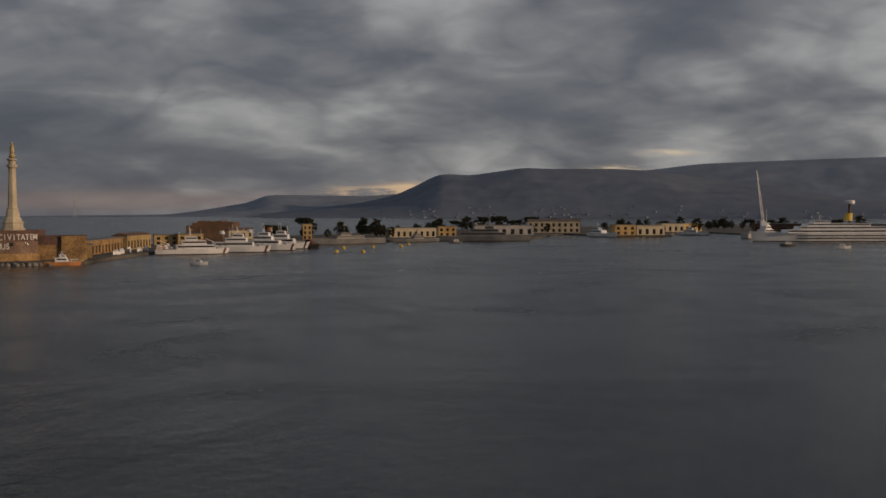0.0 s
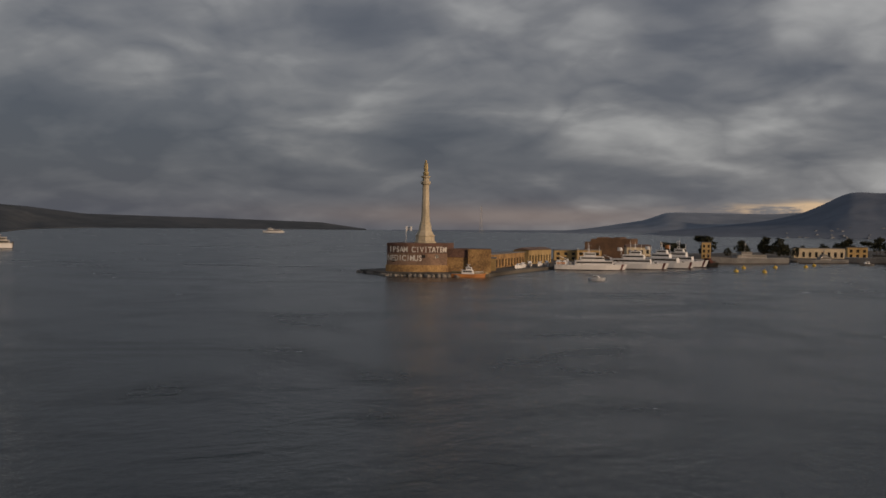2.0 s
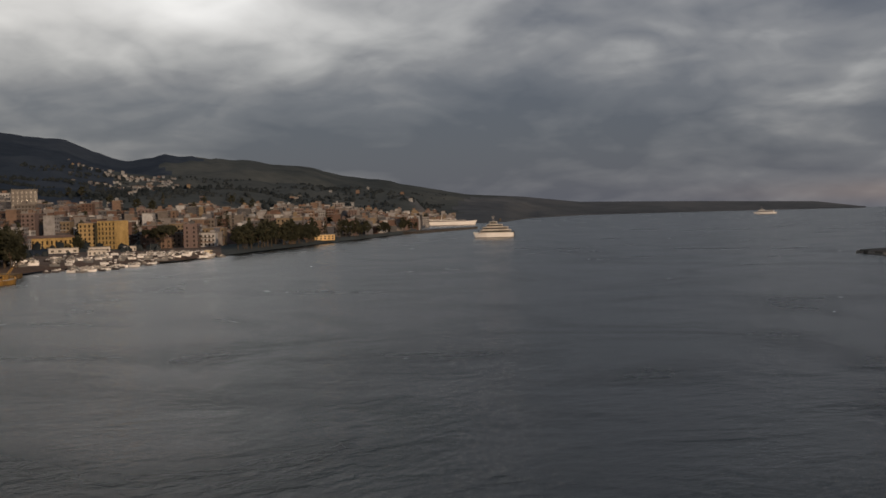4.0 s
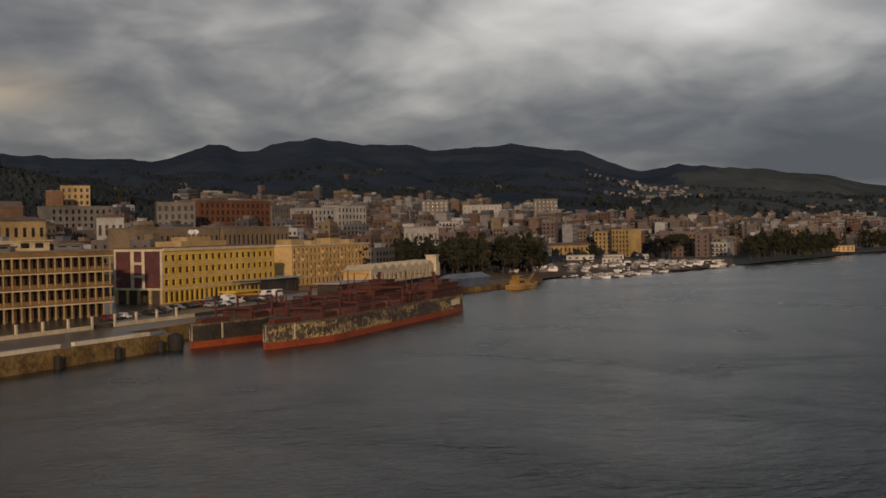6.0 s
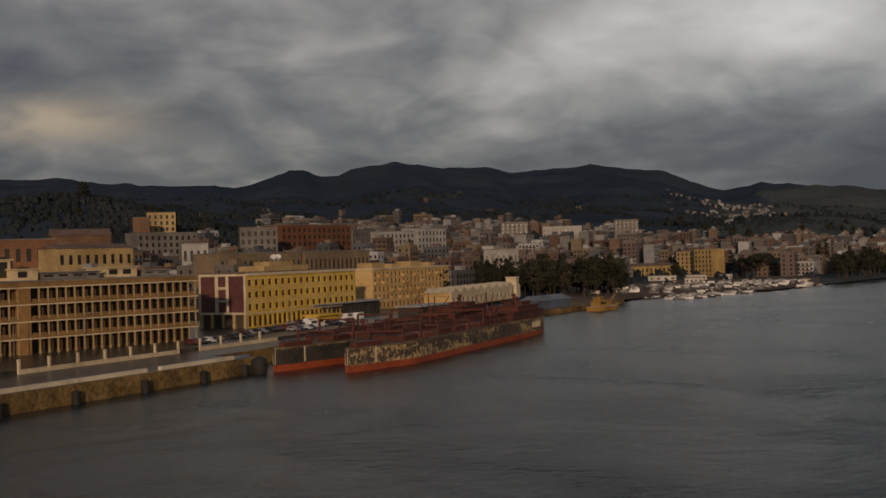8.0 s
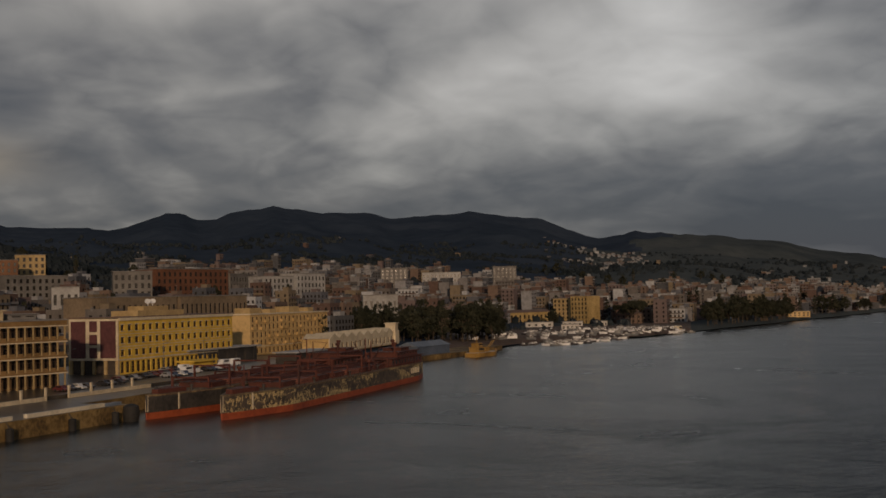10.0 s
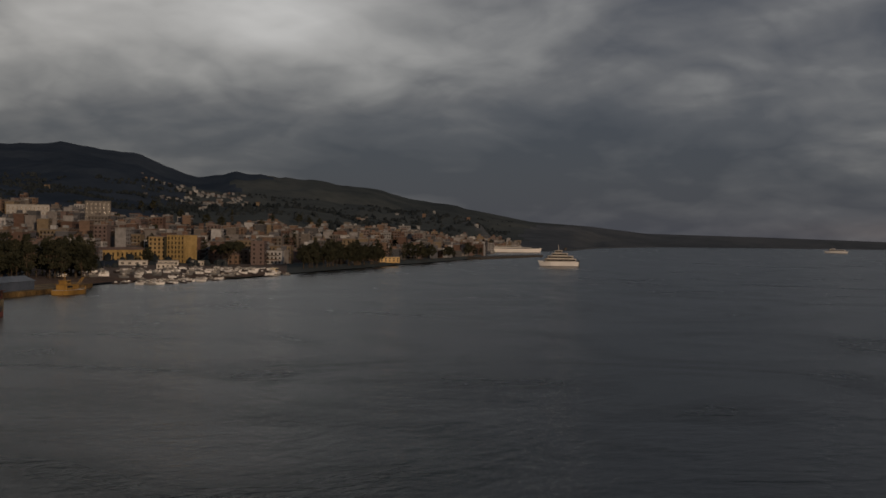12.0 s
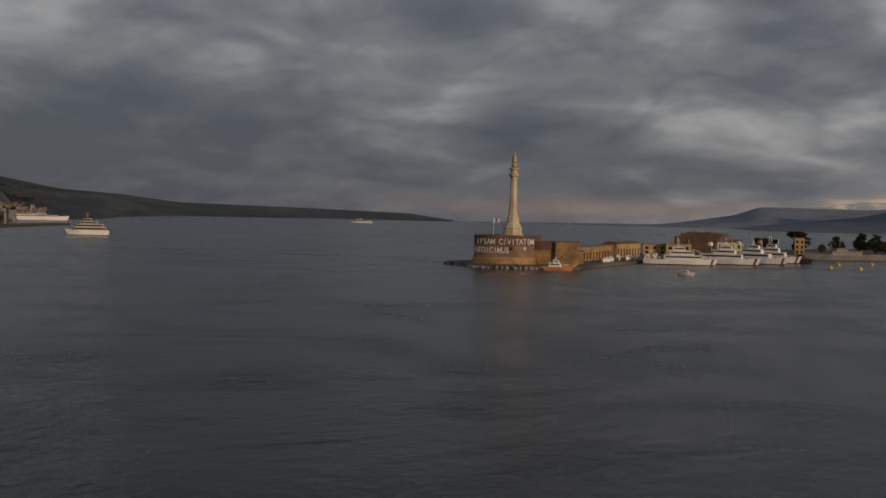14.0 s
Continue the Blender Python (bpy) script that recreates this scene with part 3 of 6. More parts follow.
for y0, y1, z0, z1 in ((0.8, 6.4, 5.0, 16.3), (7.6, 10.4, 5.0, 8.2), (7.6, 10.4, 9.0, 12.2), (7.6, 10.4, 13.0, 16.3), (11.8, 17.2, 5.0, 16.3)):
    bm = bmesh.new()
    box(bm, -0.57, -0.45, y0, y1, z0, z1)
    part("maroon_panel", bm, MAROON, t, "maroon painted wall panel")
for k in range(5):
    bm = bmesh.new()
    box(bm, -0.5, 0.3, k * 4.2, k * 4.2 + 1.0, 0, 4.3)
    part("end_pier", bm, OCHRE, t)
bm = bmesh.new()
prism(bm, [(14, 3), (40, 3), (40, 13), (14, 13)], Tt + 0.5, Tt + 2.2)
box(bm, 20, 34, 5, 11, Tt + 2.2, Tt + 3.6)
part("roof_house", bm, OCHRE, t)
DISH = surface("white_dish_paint", [(0.72, 0.71, 0.68), (0.8, 0.79, 0.76)], 1, 0.4)
for k in (0, 1):
    d = thing("satellite_dish", Matrix.Translation(t.matrix_basis @ Vector((22.5 + 2.6 * k, 5, Tt + 3.6))), "white satellite dish on a mast on the roof", "dish", "roof dishes")
    bm = bmesh.new()
    beam(bm, (0, 0, 0), (0, 0, 1.3), 0.12)
    part("mast", bm, DISH, d)
    bm = bmesh.new()
    loft(bm, [[tuple(Vector((0, 0, 1.3)) + pose(0, 0, 0, 50, 0, 80) @ Vector((r * math.cos(a), r * math.sin(a), z)))
               for a in np.linspace(0, 2 * math.pi, 16, endpoint=False)] for r, z in ((0.2, 0), (0.6, 0.14), (1.05, 0.38), (1.0, 0.42), (0.56, 0.19), (0.17, 0.07))])
    part("reflector", bm, DISH, d, smooth=True)

# tan palace: five storeys, worn, with balconies
t = thing("tan_palace", along((-452, 118), (-498, 165), QZ), "worn tan plaster apartment house with balconies and shutters", "building")
op = []
for z in (0.6, 3.9, 7.0, 10.1, 13.0):
    op += [(1.1 + 3.3 * k, 1.4, z, 2.1) for k in range(20)]
bm = bmesh.new()
facade(bm, 0, L, 0, 0, 16, op, 0.45)
part("front_wall", bm, TAN, t)
bm = bmesh.new()
box(bm, 0, L, 0.5, 16, -0.5, 15.9)
box(bm, -0.4, 0, 0, 16, -0.5, 15.9)
part("core", bm, TAN, t)
wm = window_mesh(1.4, 2.1, SHUTTER)
for x, w_, z, h in op:
    same("window", wm, t, pose(x, 0.25, z))
bm = bmesh.new()
box(bm, -0.7, L + 0.5, -0.6, 16.4, 16, 16.5), box(bm, -0.3, L + 0.2, -0.2, 0, 3.2, 3.5)
part("cornice", bm, CREAM, t)
bm = bmesh.new()
box(bm, 0, 2.6, -1.0, 0, -0.15, 0.05), box(bm, 0, 2.6, -1.0, -0.92, 0.05, 1.0), box(bm, 0, 0.08, -1.0, 0, 0.05, 1.0), box(bm, 2.52, 2.6, -1.0, 0, 0.05, 1.0)
bal = None
pick = random.Random(9)
for k in range(20):
    for z in (3.9, 7.0, 10.1, 13.0):
        if pick.random() < 0.3:
            if bal is None:
                bal = part("balcony", bm, TAN, t)
                bal.matrix_basis = pose(0.5 + 3.3 * k, 0, z)
            else:
                same("balcony", bal.data, t, pose(0.5 + 3.3 * k, 0, z))
for x0, x1, h in ((6, 15, 2.2), (22, 27, 1.6), (38, 47, 2.4), (55, 60, 1.7)):
    bm = bmesh.new()
    box(bm, x0, x1, 4, 11, 16.5, 16.5 + h)
    part("roof_hut", bm, OCHRE, t)

# low hall with a zigzag gable line
t = thing("low_hall", along((-447, 149), (-519, 208), QZ), "low cream exhibition hall with a zigzag roof line", "building")
op = [(2.5 + 5.6 * k, 2.2, 1.0, 2.6) for k in range(16)]
bm = bmesh.new()
facade(bm, 0, 93, 0, 0, 5.6, op, 0.5)
part("front_wall", bm, CREAM, t)
bm = bmesh.new()
box(bm, 0.1, 93, 0.55, 12, -0.4, 5.5)
part("core", bm, TAN, t)
wm = window_mesh(2.2, 2.6, SHUTTER)
for x, w_, z, h in op:
    same("window", wm, t, pose(x, 0.3, z))
bm = bmesh.new()
gable = [(0, 5.6), (10.3, 5.6), (5.2, 7.6)]
loft(bm, [[(x, -0.2, z) for x, z in gable], [(x, 12, z) for x, z in gable]])
g = part("gable", bm, CREAM, t)
for k in range(1, 9):
    same("gable", g.data, t, pose(10.33 * k, 0, 0))
bm = bmesh.new()
box(bm, 84, 88, -1, 4, 0, 9.5), box(bm, 83.6, 88.4, -1.4, 4.4, 9.5, 9.9)
part("gate_tower", bm, CREAM, t)

# dark sheds between the hall and the hulks
for a, b, ln, dp, h, lab in ((112, 84, 44, 12, 5.0, "long dark steel shed with a pale flat roof"), (128, 52, 24, 8, 3.6, "small dark workshop shed on the quay")):
    t = thing("quay_shed", along(q2(a, b), q2(a + ln, b), QZ), lab, "shed")
    bm = bmesh.new()
    facade(bm, 0, ln, 0, 0, h, [(2 + 6 * k, 4, 0.05, h - 1.6) for k in range(int(ln / 6))], 0.3)
    box(bm, 0, ln, 0.3, dp, 0, h)
    part("wall", bm, BLACKHULL, t)
    bm = bmesh.new()
    box(bm, -1.5, ln + 1, -1.6, dp + 0.5, h, h + 0.4)
    part("roof", bm, surface("pale_sheet_roof", [(0.30, 0.30, 0.30), (0.42, 0.41, 0.40)], 3, 0.6), t)

# blue shed on its pier, with the yellow workboat beside it
bm = bmesh.new()
prism(bm, [(-426, 172), (-444, 195), (-466, 222), (-505, 256), (-545, 245), (-500, 170), (-440, 160)], -2, 2.0)
tagged(part("pavement_pier", bm, QUAY_FACE), "low stained concrete pier", "pier", kind="structure")
t = thing("blue_shed", along((-440, 184), (-463, 212), 2.0), "low blue sheet-metal shed on the pier", "shed")
bm = bmesh.new()
box(bm, 0, 30, 0, 9, 0, 3.6)
part("wall", bm, surface("blue_sheet_metal", [(0.08, 0.11, 0.16), (0.11, 0.14, 0.20)], 3, 0.6), t)
bm = bmesh.new()
loft(bm, [[(-0.5, -0.6, 3.6), (-0.5, 9.6, 3.6), (-0.5, 4.5, 5.6)], [(30.5, -0.6, 3.6), (30.5, 9.6, 3.6), (30.5, 4.5, 5.6)]])
part("roof", bm, surface("grey_blue_roof", [(0.12, 0.15, 0.20), (0.17, 0.20, 0.24)], 3, 0.6), t)


def streaked_hull():
    """Grey-black hull paint with cream streaks and patches along the side."""
    m = bpy.data.materials.new("streaked_hull_paint")
    m.use_nodes = True
    n = Nodes(m.node_tree)
    place = n.add("ShaderNodeTexCoord").outputs["Object"]
    runs = n.noise(n.scale(place, (0.75, 0.75, 0.55)), 1.0, 6.0, 0.72, 1.6)
    patch = n.noise(n.scale(place, (0.06, 0.06, 0.3)), 1.0, 4.0, 0.6, 0.8)
    mask = n.ramp(n.math("ADD", n.math("MULTIPLY", runs, 0.62), n.math("MULTIPLY", patch, 0.38)), [(0.515, (0, 0, 0)), (0.54, (1, 1, 1))])
    dark = n.ramp(n.noise(place, 0.6, 4.0), [(0.35, (0.035, 0.030, 0.026)), (0.65, (0.10, 0.075, 0.055))])
    col = n.mix(mask, dark, (0.50, 0.38, 0.18, 1))
    b = n.add("ShaderNodeBsdfPrincipled")
    n.put(b.inputs["Base Color"], col)
    b.inputs["Roughness"].default_value = 0.7
    n.put(n.add("ShaderNodeOutputMaterial").inputs[0], b.outputs[0])
    return m


STREAK = streaked_hull()


def hull_rings(length, beam_, z0, z1, entry=0.22, run=0.08, stern=0.75, flare=1.0, rake=0.0, n=18, sheer=0.0):
    """Stations of a hull from the bow at x = 0 to the stern; each ring runs down one side and up the other."""
    rings = []
    for i in range(n + 1):
        s = i / n
        s = s * s * (1.2 - 0.2 * s) if i < n else 1.0
        f = min(1.0, (s / entry)) ** 0.8 if s < entry else 1.0
        if s > 1 - run:
            f *= stern + (1 - stern) * (1 - s) / run
        f = max(f, 0.03)
        x = s * length
        zt = z1 + sheer * max(0.0, 1 - s / 0.4) ** 2
        h0, h1 = beam_ / 2 * f * (0.6 + 0.4 * flare) if s > 0 else 0.02, beam_ / 2 * f
        rk = rake * (1 - min(1.0, s / 0.25))
        rings.append([(x - rk, -h1, zt), (x, -h0, z0), (x, h0, z0), (x - rk, h1, zt)])
    return rings


def hulk(a, b, label, side):
    """A laid-up tanker, bow towards the quay corner, its stern carrying a low rusted deckhouse."""
    LH, TOP = 140.0, 5.3
    t = thing("laid_up_hulk", along(q2(a, b), q2(a + 140, b + 12), 0) @ Matrix.Diagonal((0.93, 1, 1, 1)), label, "ship", "moored hulks")
    for name, z0, z1, m in (("boot_topping", -1.5, 1.5, ANTIFOUL), ("topside", 1.5, TOP, side)):
        bm = bmesh.new()
        loft(bm, hull_rings(LH, 14, z0, z1, 0.17, 0.10, 0.6))
        part(name, bm, m, t)
    bm = bmesh.new()
    loft(bm, hull_rings(LH - 1, 12.8, TOP - 0.1, TOP + 0.06, 0.17, 0.10, 0.6))
    part("deck", bm, RUST, t).matrix_basis = pose(0.6, 0, 0)
    bm = bmesh.new()
    loft(bm, hull_rings(LH, 14.1, TOP - 0.28, TOP + 0.1, 0.17, 0.10, 0.6))
    part("gunwale", bm, surface("worn_cream_edge", [(0.42, 0.32, 0.16), (0.10, 0.06, 0.04), (0.36, 0.26, 0.12)], 2.5, 0.8, stain=0.5), t, "worn cream painted deck edge")
    for sgn in (-1, 1):
        for k in range(38):
            x = 24 + 2.75 * k
            if not k:
                bm = bmesh.new()
                beam(bm, (0, 0, 0), (0, 0, 1.0), 0.06, 4)
                stanchion = part("stanchion", bm, RUST, t)
                stanchion.matrix_basis = pose(x, sgn * 6.6, TOP)
            else:
                same("stanchion", stanchion.data, t, pose(x, sgn * 6.6, TOP))
        bm = bmesh.new()
        beam(bm, (24, sgn * 6.6, TOP + 1.0), (126, sgn * 6.6, TOP + 1.0), 0.07, 4)
        part("bulwark_rail", bm, RUST, t)
    for k in range(8):
        bm = bmesh.new()
        x = 24 + 11.5 * k
        box(bm, x, x + 7.5, -4.4, 4.4, TOP, TOP + 1.1)
        box(bm, x - 0.2, x + 7.7, -4.6, 4.6, TOP + 1.1, TOP + 1.35)
        part("hatch", bm, (RUST, PINKRUST)[k % 3 == 1], t)
    for k in range(9):
        bm = bmesh.new()
        x = 21.5 + 11.5 * k
        h = 5.0 if k in (1, 3, 5) else 2.8
        for y in (-4.8, 4.8):
            box(bm, x - 0.22, x + 0.22, y - 0.22, y + 0.22, TOP, TOP + h)
        box(bm, x - 0.2, x + 0.2, -5, 5, TOP + h - 0.4, TOP + h)
        part("deck_gantry", bm, RUST, t)
    for y in (-3, -1, 1.5, 3.2):
        bm = bmesh.new()
        beam(bm, (20, y, TOP + 2.0), (118, y, TOP + 2.0), 0.2, 6)
        part("deck_pipe", bm, RUST, t)
    # after castle: stepped rusted houses, rails, vents and a derrick
    for x0, x1, y, z0, z1 in ((104, 135, 5.4, TOP, TOP + 2.4), (112, 133, 4.6, TOP + 2.4, TOP + 4.0), (121, 129, 3.0, TOP + 4.0, TOP + 5.0)):
        bm = bmesh.new()
        box(bm, x0, x1, -y, y, z0, z1), box(bm, x0 - 0.6, x1 + 0.6, -y - 0.6, y + 0.6, z1, z1 + 0.18)
        d = part("deckhouse", bm, RUST, t)
        for k in range(int((x1 - x0) / 3)):
            bm = bmesh.new()
            box(bm, x0 + 0.9 + 3 * k, x0 + 2.0 + 3 * k, -y - 0.05, y + 0.05, z0 + 0.9, z1 - 0.4)
            part("porthole", bm, GLASS, d)
    bm = bmesh.new()
    prism(bm, [(4, -0.8), (14, -2.8), (14, 2.8), (4, 0.8)], TOP, TOP + 1.1)
    part("forecastle", bm, RUST, t)
    for x, y, h in ((107, 3.6, 3.4), (112, -3.8, 6.2), (131, 3, 6.4), (60, 5.2, 2.2), (84, -5.2, 2.4)):
        bm = bmesh.new()
        turned(bm, x, y, [(0.35, TOP), (0.35, TOP + h), (0.75, TOP + h + 0.3), (0.75, TOP + h + 0.9), (0.2, TOP + h + 1.0)], 8)
        part("vent_cowl", bm, RUST, t)
    for x, y in ((7, 1.5), (16, -3), (92, -5), (40, -6), (66, -6)):
        bm = bmesh.new()
        turned(bm, x, y, [(0.35, TOP), (0.3, TOP + 1.1), (0.5, TOP + 1.2), (0.5, TOP + 1.4)], 8)
        part("bollard", bm, BLACKHULL, t)
    for x, h, dx_ in ((12, 6, 0), (96, 9, -10), (101, 8, 12)):
        bm = bmesh.new()
        beam(bm, (x, 0, TOP), (x, 0, TOP + h), 0.18)
        if dx_:
            beam(bm, (x, 0, TOP + 2), (x + dx_, 0, TOP + h * 0.9), 0.12), beam(bm, (x, 0, TOP + h), (x + dx_, 0, TOP + h * 0.9), 0.05, 4)
        part("mast", bm, RUST, t)
    for s_, w_ in ((0.2, 0.8), (9, 0.7)):
        bm = bmesh.new()
        y0 = 7 * min(1, (s_ / LH) / 0.17) ** 0.8 + 0.06
        for sg in (-1, 1):
            box(bm, s_, s_ + w_, sg * y0 - 0.1, sg * y0 + 0.1, 1.7, TOP)
        part("draught_mark_band", bm, CREAM, t, "cream painted draught band")
    # worn name at the stern quarter, as plain bars
    for k in range(5):
        bm = bmesh.new()
        box(bm, 118 + 1.9 * k, 119.1 + 1.9 * k, -7.09, -6.95, 2.6, 4.3)
        part("name_bar", bm, CREAM, t, "worn cream lettering bar")


PINKRUST = surface("faded_red_steel", [(0.22, 0.075, 0.05), (0.30, 0.11, 0.075), (0.13, 0.045, 0.03)], 3, 0.75, stain=0.4)
hulk(0, 0, "rust-red laid-up hulk with cream-streaked grey sides", STREAK)
hulk(-1.6, 18.4, "dark rust-streaked hulk moored inside the other", BLACKHULL)
# ---- ships and boats ----
BOOT = surface("dark_boot_top", [(0.03, 0.025, 0.03), (0.06, 0.05, 0.05)], 3, 0.6)
DECKW = surface("pale_deck", [(0.45, 0.43, 0.40), (0.55, 0.53, 0.50)], 3, 0.6)
ORANGE = surface("orange_paint", [(0.50, 0.20, 0.06), (0.6, 0.26, 0.08)], 2, 0.6)
BUOYY = surface("yellow_buoy_paint", [(0.70, 0.48, 0.06), (0.78, 0.55, 0.10)], 1, 0.5)
DREDGE = surface("yellow_machine_paint", [(0.28, 0.16, 0.04), (0.40, 0.24, 0.06)], 2, 0.6)


def vessel(name, m, length, beam_, board, label, category, hull_mat, house_mat, tiers, boot=True, funnel=None, mast=0.0, group="", stripe=None, entry=0.3, tilt=0.0):
    """A ship: hull, boot top, deck, stepped deckhouse tiers of (x0, x1, half width, height) with window bands, funnel and mast. Bow at x = 0."""
    t = thing(name, m, label, category, group)
    bm = bmesh.new()
    loft(bm, hull_rings(length, beam_, 0.5 if boot else -0.6, board, entry, 0.06, 0.8, 0.7, board * 0.5, 16, board * 0.28))
    part("hull", bm, hull_mat, t)
    if boot:
        bm = bmesh.new()
        loft(bm, hull_rings(length, beam_ * 0.97, -1.0, 0.52, entry, 0.06, 0.8, 0.8))
        part("boot_top", bm, BOOT, t)
    if name == "patrol_ship":
        bm = bmesh.new()
        rs = hull_rings(length, beam_, 0.5, board, entry, 0.06, 0.8, 0.7, board * 0.5, 16, board * 0.28)[3:5]
        loft(bm, [[(x, y * 1.012, z) for x, y, z in r] for r in rs])
        part("bow_stripe", bm, MAROON, t, "dark red stripe across the bow")
    bm = bmesh.new()
    loft(bm, hull_rings(length * 0.97, beam_ * 0.9, board + 0.02, board + 0.10, entry, 0.06, 0.8, 1.0))
    part("deck", bm, DECKW, t).matrix_basis = pose(length * 0.02, 0, 0)
    if stripe:
        for z0, z1 in stripe:
            bm = bmesh.new()
            rs = hull_rings(length, beam_, z0, z1, entry, 0.06, 0.8, 1.0)[8:-1]
            loft(bm, [[(x, y * 1.006, z) for x, y, z in r] for r in rs])
            part("hull_window_band", bm, GLASS, t, "dark band of windows")
    z = board + 0.1
    for x0, x1, hw, h in tiers:
        bm = bmesh.new()
        rk = min(h * (0.16 if name in ("patrol_ship", "car_ferry") else 0.32), (x1 - x0) * 0.2)
        loft(bm, [[(x0, -hw * 0.8, z), (x0 + rk, -hw, z), (x1, -hw, z), (x1, hw, z), (x0 + rk, hw, z), (x0, hw * 0.8, z)],
                  [(x0 + rk, -hw * 0.75, z + h), (x0 + 1.6 * rk, -hw * 0.96, z + h), (x1, -hw * 0.96, z + h), (x1, hw * 0.96, z + h), (x0 + 1.6 * rk, hw * 0.96, z + h), (x0 + rk, hw * 0.75, z + h)]])
        d = part("deckhouse", bm, house_mat, t)
        bm = bmesh.new()
        box(bm, x0 + 1.7 * rk, x1 - 0.6, -hw - 0.03, hw + 0.03, z + h * (0.22 if category == "ferry" else 0.45), z + h * 0.80)
        part("window_band", bm, GLASS, d)
        bm = bmesh.new()
        box(bm, x0 + 0.9 * rk, x1 + 0.5, -hw - 0.25, hw + 0.25, z + h, z + h + 0.12)
        part("deck_edge", bm, house_mat, d)
        z += h + 0.12
    if funnel:
        x, hw, h, m_f = funnel
        bm = bmesh.new()
        loft(bm, [ring(x, 0, z, hw * 1.5, 12, hw), ring(x + h * 0.15, 0, z + h, hw * 1.25, 12, hw * 0.85)])
        part("funnel", bm, m_f, t)
    if mast:
        bm = bmesh.new()
        xm = (tiers[-1][0] + tiers[-1][1]) / 2
        beam(bm, (xm, 0, z), (xm + 0.6, 0, z + mast), 0.16)
        beam(bm, (xm + 0.3, -1.6, z + mast * 0.6), (xm + 0.3, 1.6, z + mast * 0.6), 0.08)
        beam(bm, (xm + 1.2, 0, z), (xm + 0.4, 0, z + mast * 0.7), 0.1)
        part("mast", bm, house_mat, t)
        bm = bmesh.new()
        box(bm, xm - 1.0, xm + 1.4, -0.15, 0.15, z + mast * 0.75, z + mast * 0.75 + 0.25)
        part("radar_bar", bm, DECKW, t)
    if name == "patrol_ship":
        for k, xr in enumerate((0.60, 0.68, 0.76)):
            for sg in (-1, 1):
                bm = bmesh.new()
                y_ = sg * beam_ * 0.40
                loft(bm, [[(length * xr + xx, y_ + 0.45 * math.cos(q), board + 1.0 + 0.45 * math.sin(q)) for q in np.linspace(0, 6.283, 8, endpoint=False)] for xx in (0, 1.6)])
                part("liferaft", bm, DECKW, t)
        bm = bmesh.new()
        box(bm, length * 0.80, length * 0.83, -0.4, 0.4, board, board + 3.4)
        beam(bm, (length * 0.815, 0, board + 3.2), (length * 0.93, 0, board + 5.0), 0.2)
        part("boat_crane", bm, WHITE, t)
        bm = bmesh.new()
        loft(bm, [[(length * 0.85 + xx, yy * f_, zz + board) for yy, zz in ((-1.0, 0.7), (-1.2, 1.4), (1.2, 1.4), (1.0, 0.7))] for xx, f_ in ((0, 0.2), (1.4, 1.0), (5.0, 1.0))])
        box(bm, length * 0.85 + 1.2, length * 0.85 + 1.6, -0.8, 0.8, board + 0.05, board + 0.75), box(bm, length * 0.85 + 4.0, length * 0.85 + 4.4, -0.8, 0.8, board + 0.05, board + 0.75)
        part("tender", bm, ORANGE, t, "orange rubber tender")
        for xw, hw_ in ((0.36, 6.5), (0.52, 8.5), (0.66, 5.0)):
            bm = bmesh.new()
            beam(bm, (length * xw, 0.8, board + 2), (length * xw + 0.4, 0.8, board + 5 + hw_), 0.09, 4)
            part("aerial", bm, WHITE, t)
        bm = bmesh.new()
        turned(bm, length * 0.16, 0, [(0.9, board), (0.8, board + 1.2), (0.3, board + 1.5)], 8)
        beam(bm, (length * 0.16, 0, board + 1.0), (length * 0.08, 0, board + 1.6), 0.12)
        part("deck_gun", bm, GREYSHIP, t)
    bm = bmesh.new()
    for k in range(9):
        x = length * (0.05 + 0.03 * k)
        hb = beam_ / 2 * min(1.0, (x / length / entry)) ** 0.8 * 0.95
        for sg in (-1, 1):
            beam(bm, (x, sg * hb, board), (x, sg * hb, board + 1.3), 0.05, 4)
        if k:
            for sg in (-1, 1):
                beam(bm, (xo, sg * ho, board + 1.2), (x, sg * hb, board + 1.2), 0.06, 4)
        xo, ho = x, hb
    part("rail", bm, house_mat, t)
    return t


def ship_at(bow, stern, z=0.0):
    return along(bow, stern, z)


# white patrol ships moored along the breakwater
for bow, stern, b_, brd, tr, fun in (
        ((-125, 674), (-164, 662), 8.4, 3.0, [(7, 29, 3.5, 2.5), (12, 26, 3.1, 2.3), (17, 24, 2.5, 2.1)], None),
        ((-105, 702), (-146, 700), 8.4, 3.4, [(9, 32, 3.6, 2.7), (13, 26, 3.1, 2.4), (15, 22, 2.4, 2.1)], (28, 1.1, 2.0, WHITE)),
        ((-93, 730), (-132, 735), 8.0, 3.6, [(9, 33, 3.4, 2.7), (14, 26, 2.9, 2.5), (16, 23, 2.3, 2.2)], (29, 1.1, 2.0, WHITE)),
        ((-89, 762), (-124, 765), 7.8, 3.8, [(8, 28, 3.3, 2.8), (12, 23, 2.8, 2.6), (14, 20, 2.2, 2.2)], (25, 1.1, 2.2, ORANGE))):
    vessel("patrol_ship", ship_at(bow, stern), (Vector(bow) - Vector(stern)).length, b_, brd, "white patrol ship with stepped bridge moored at the breakwater", "ship", WHITE, WHITE,
           tr, True, fun, 5.0, "moored patrol ships")
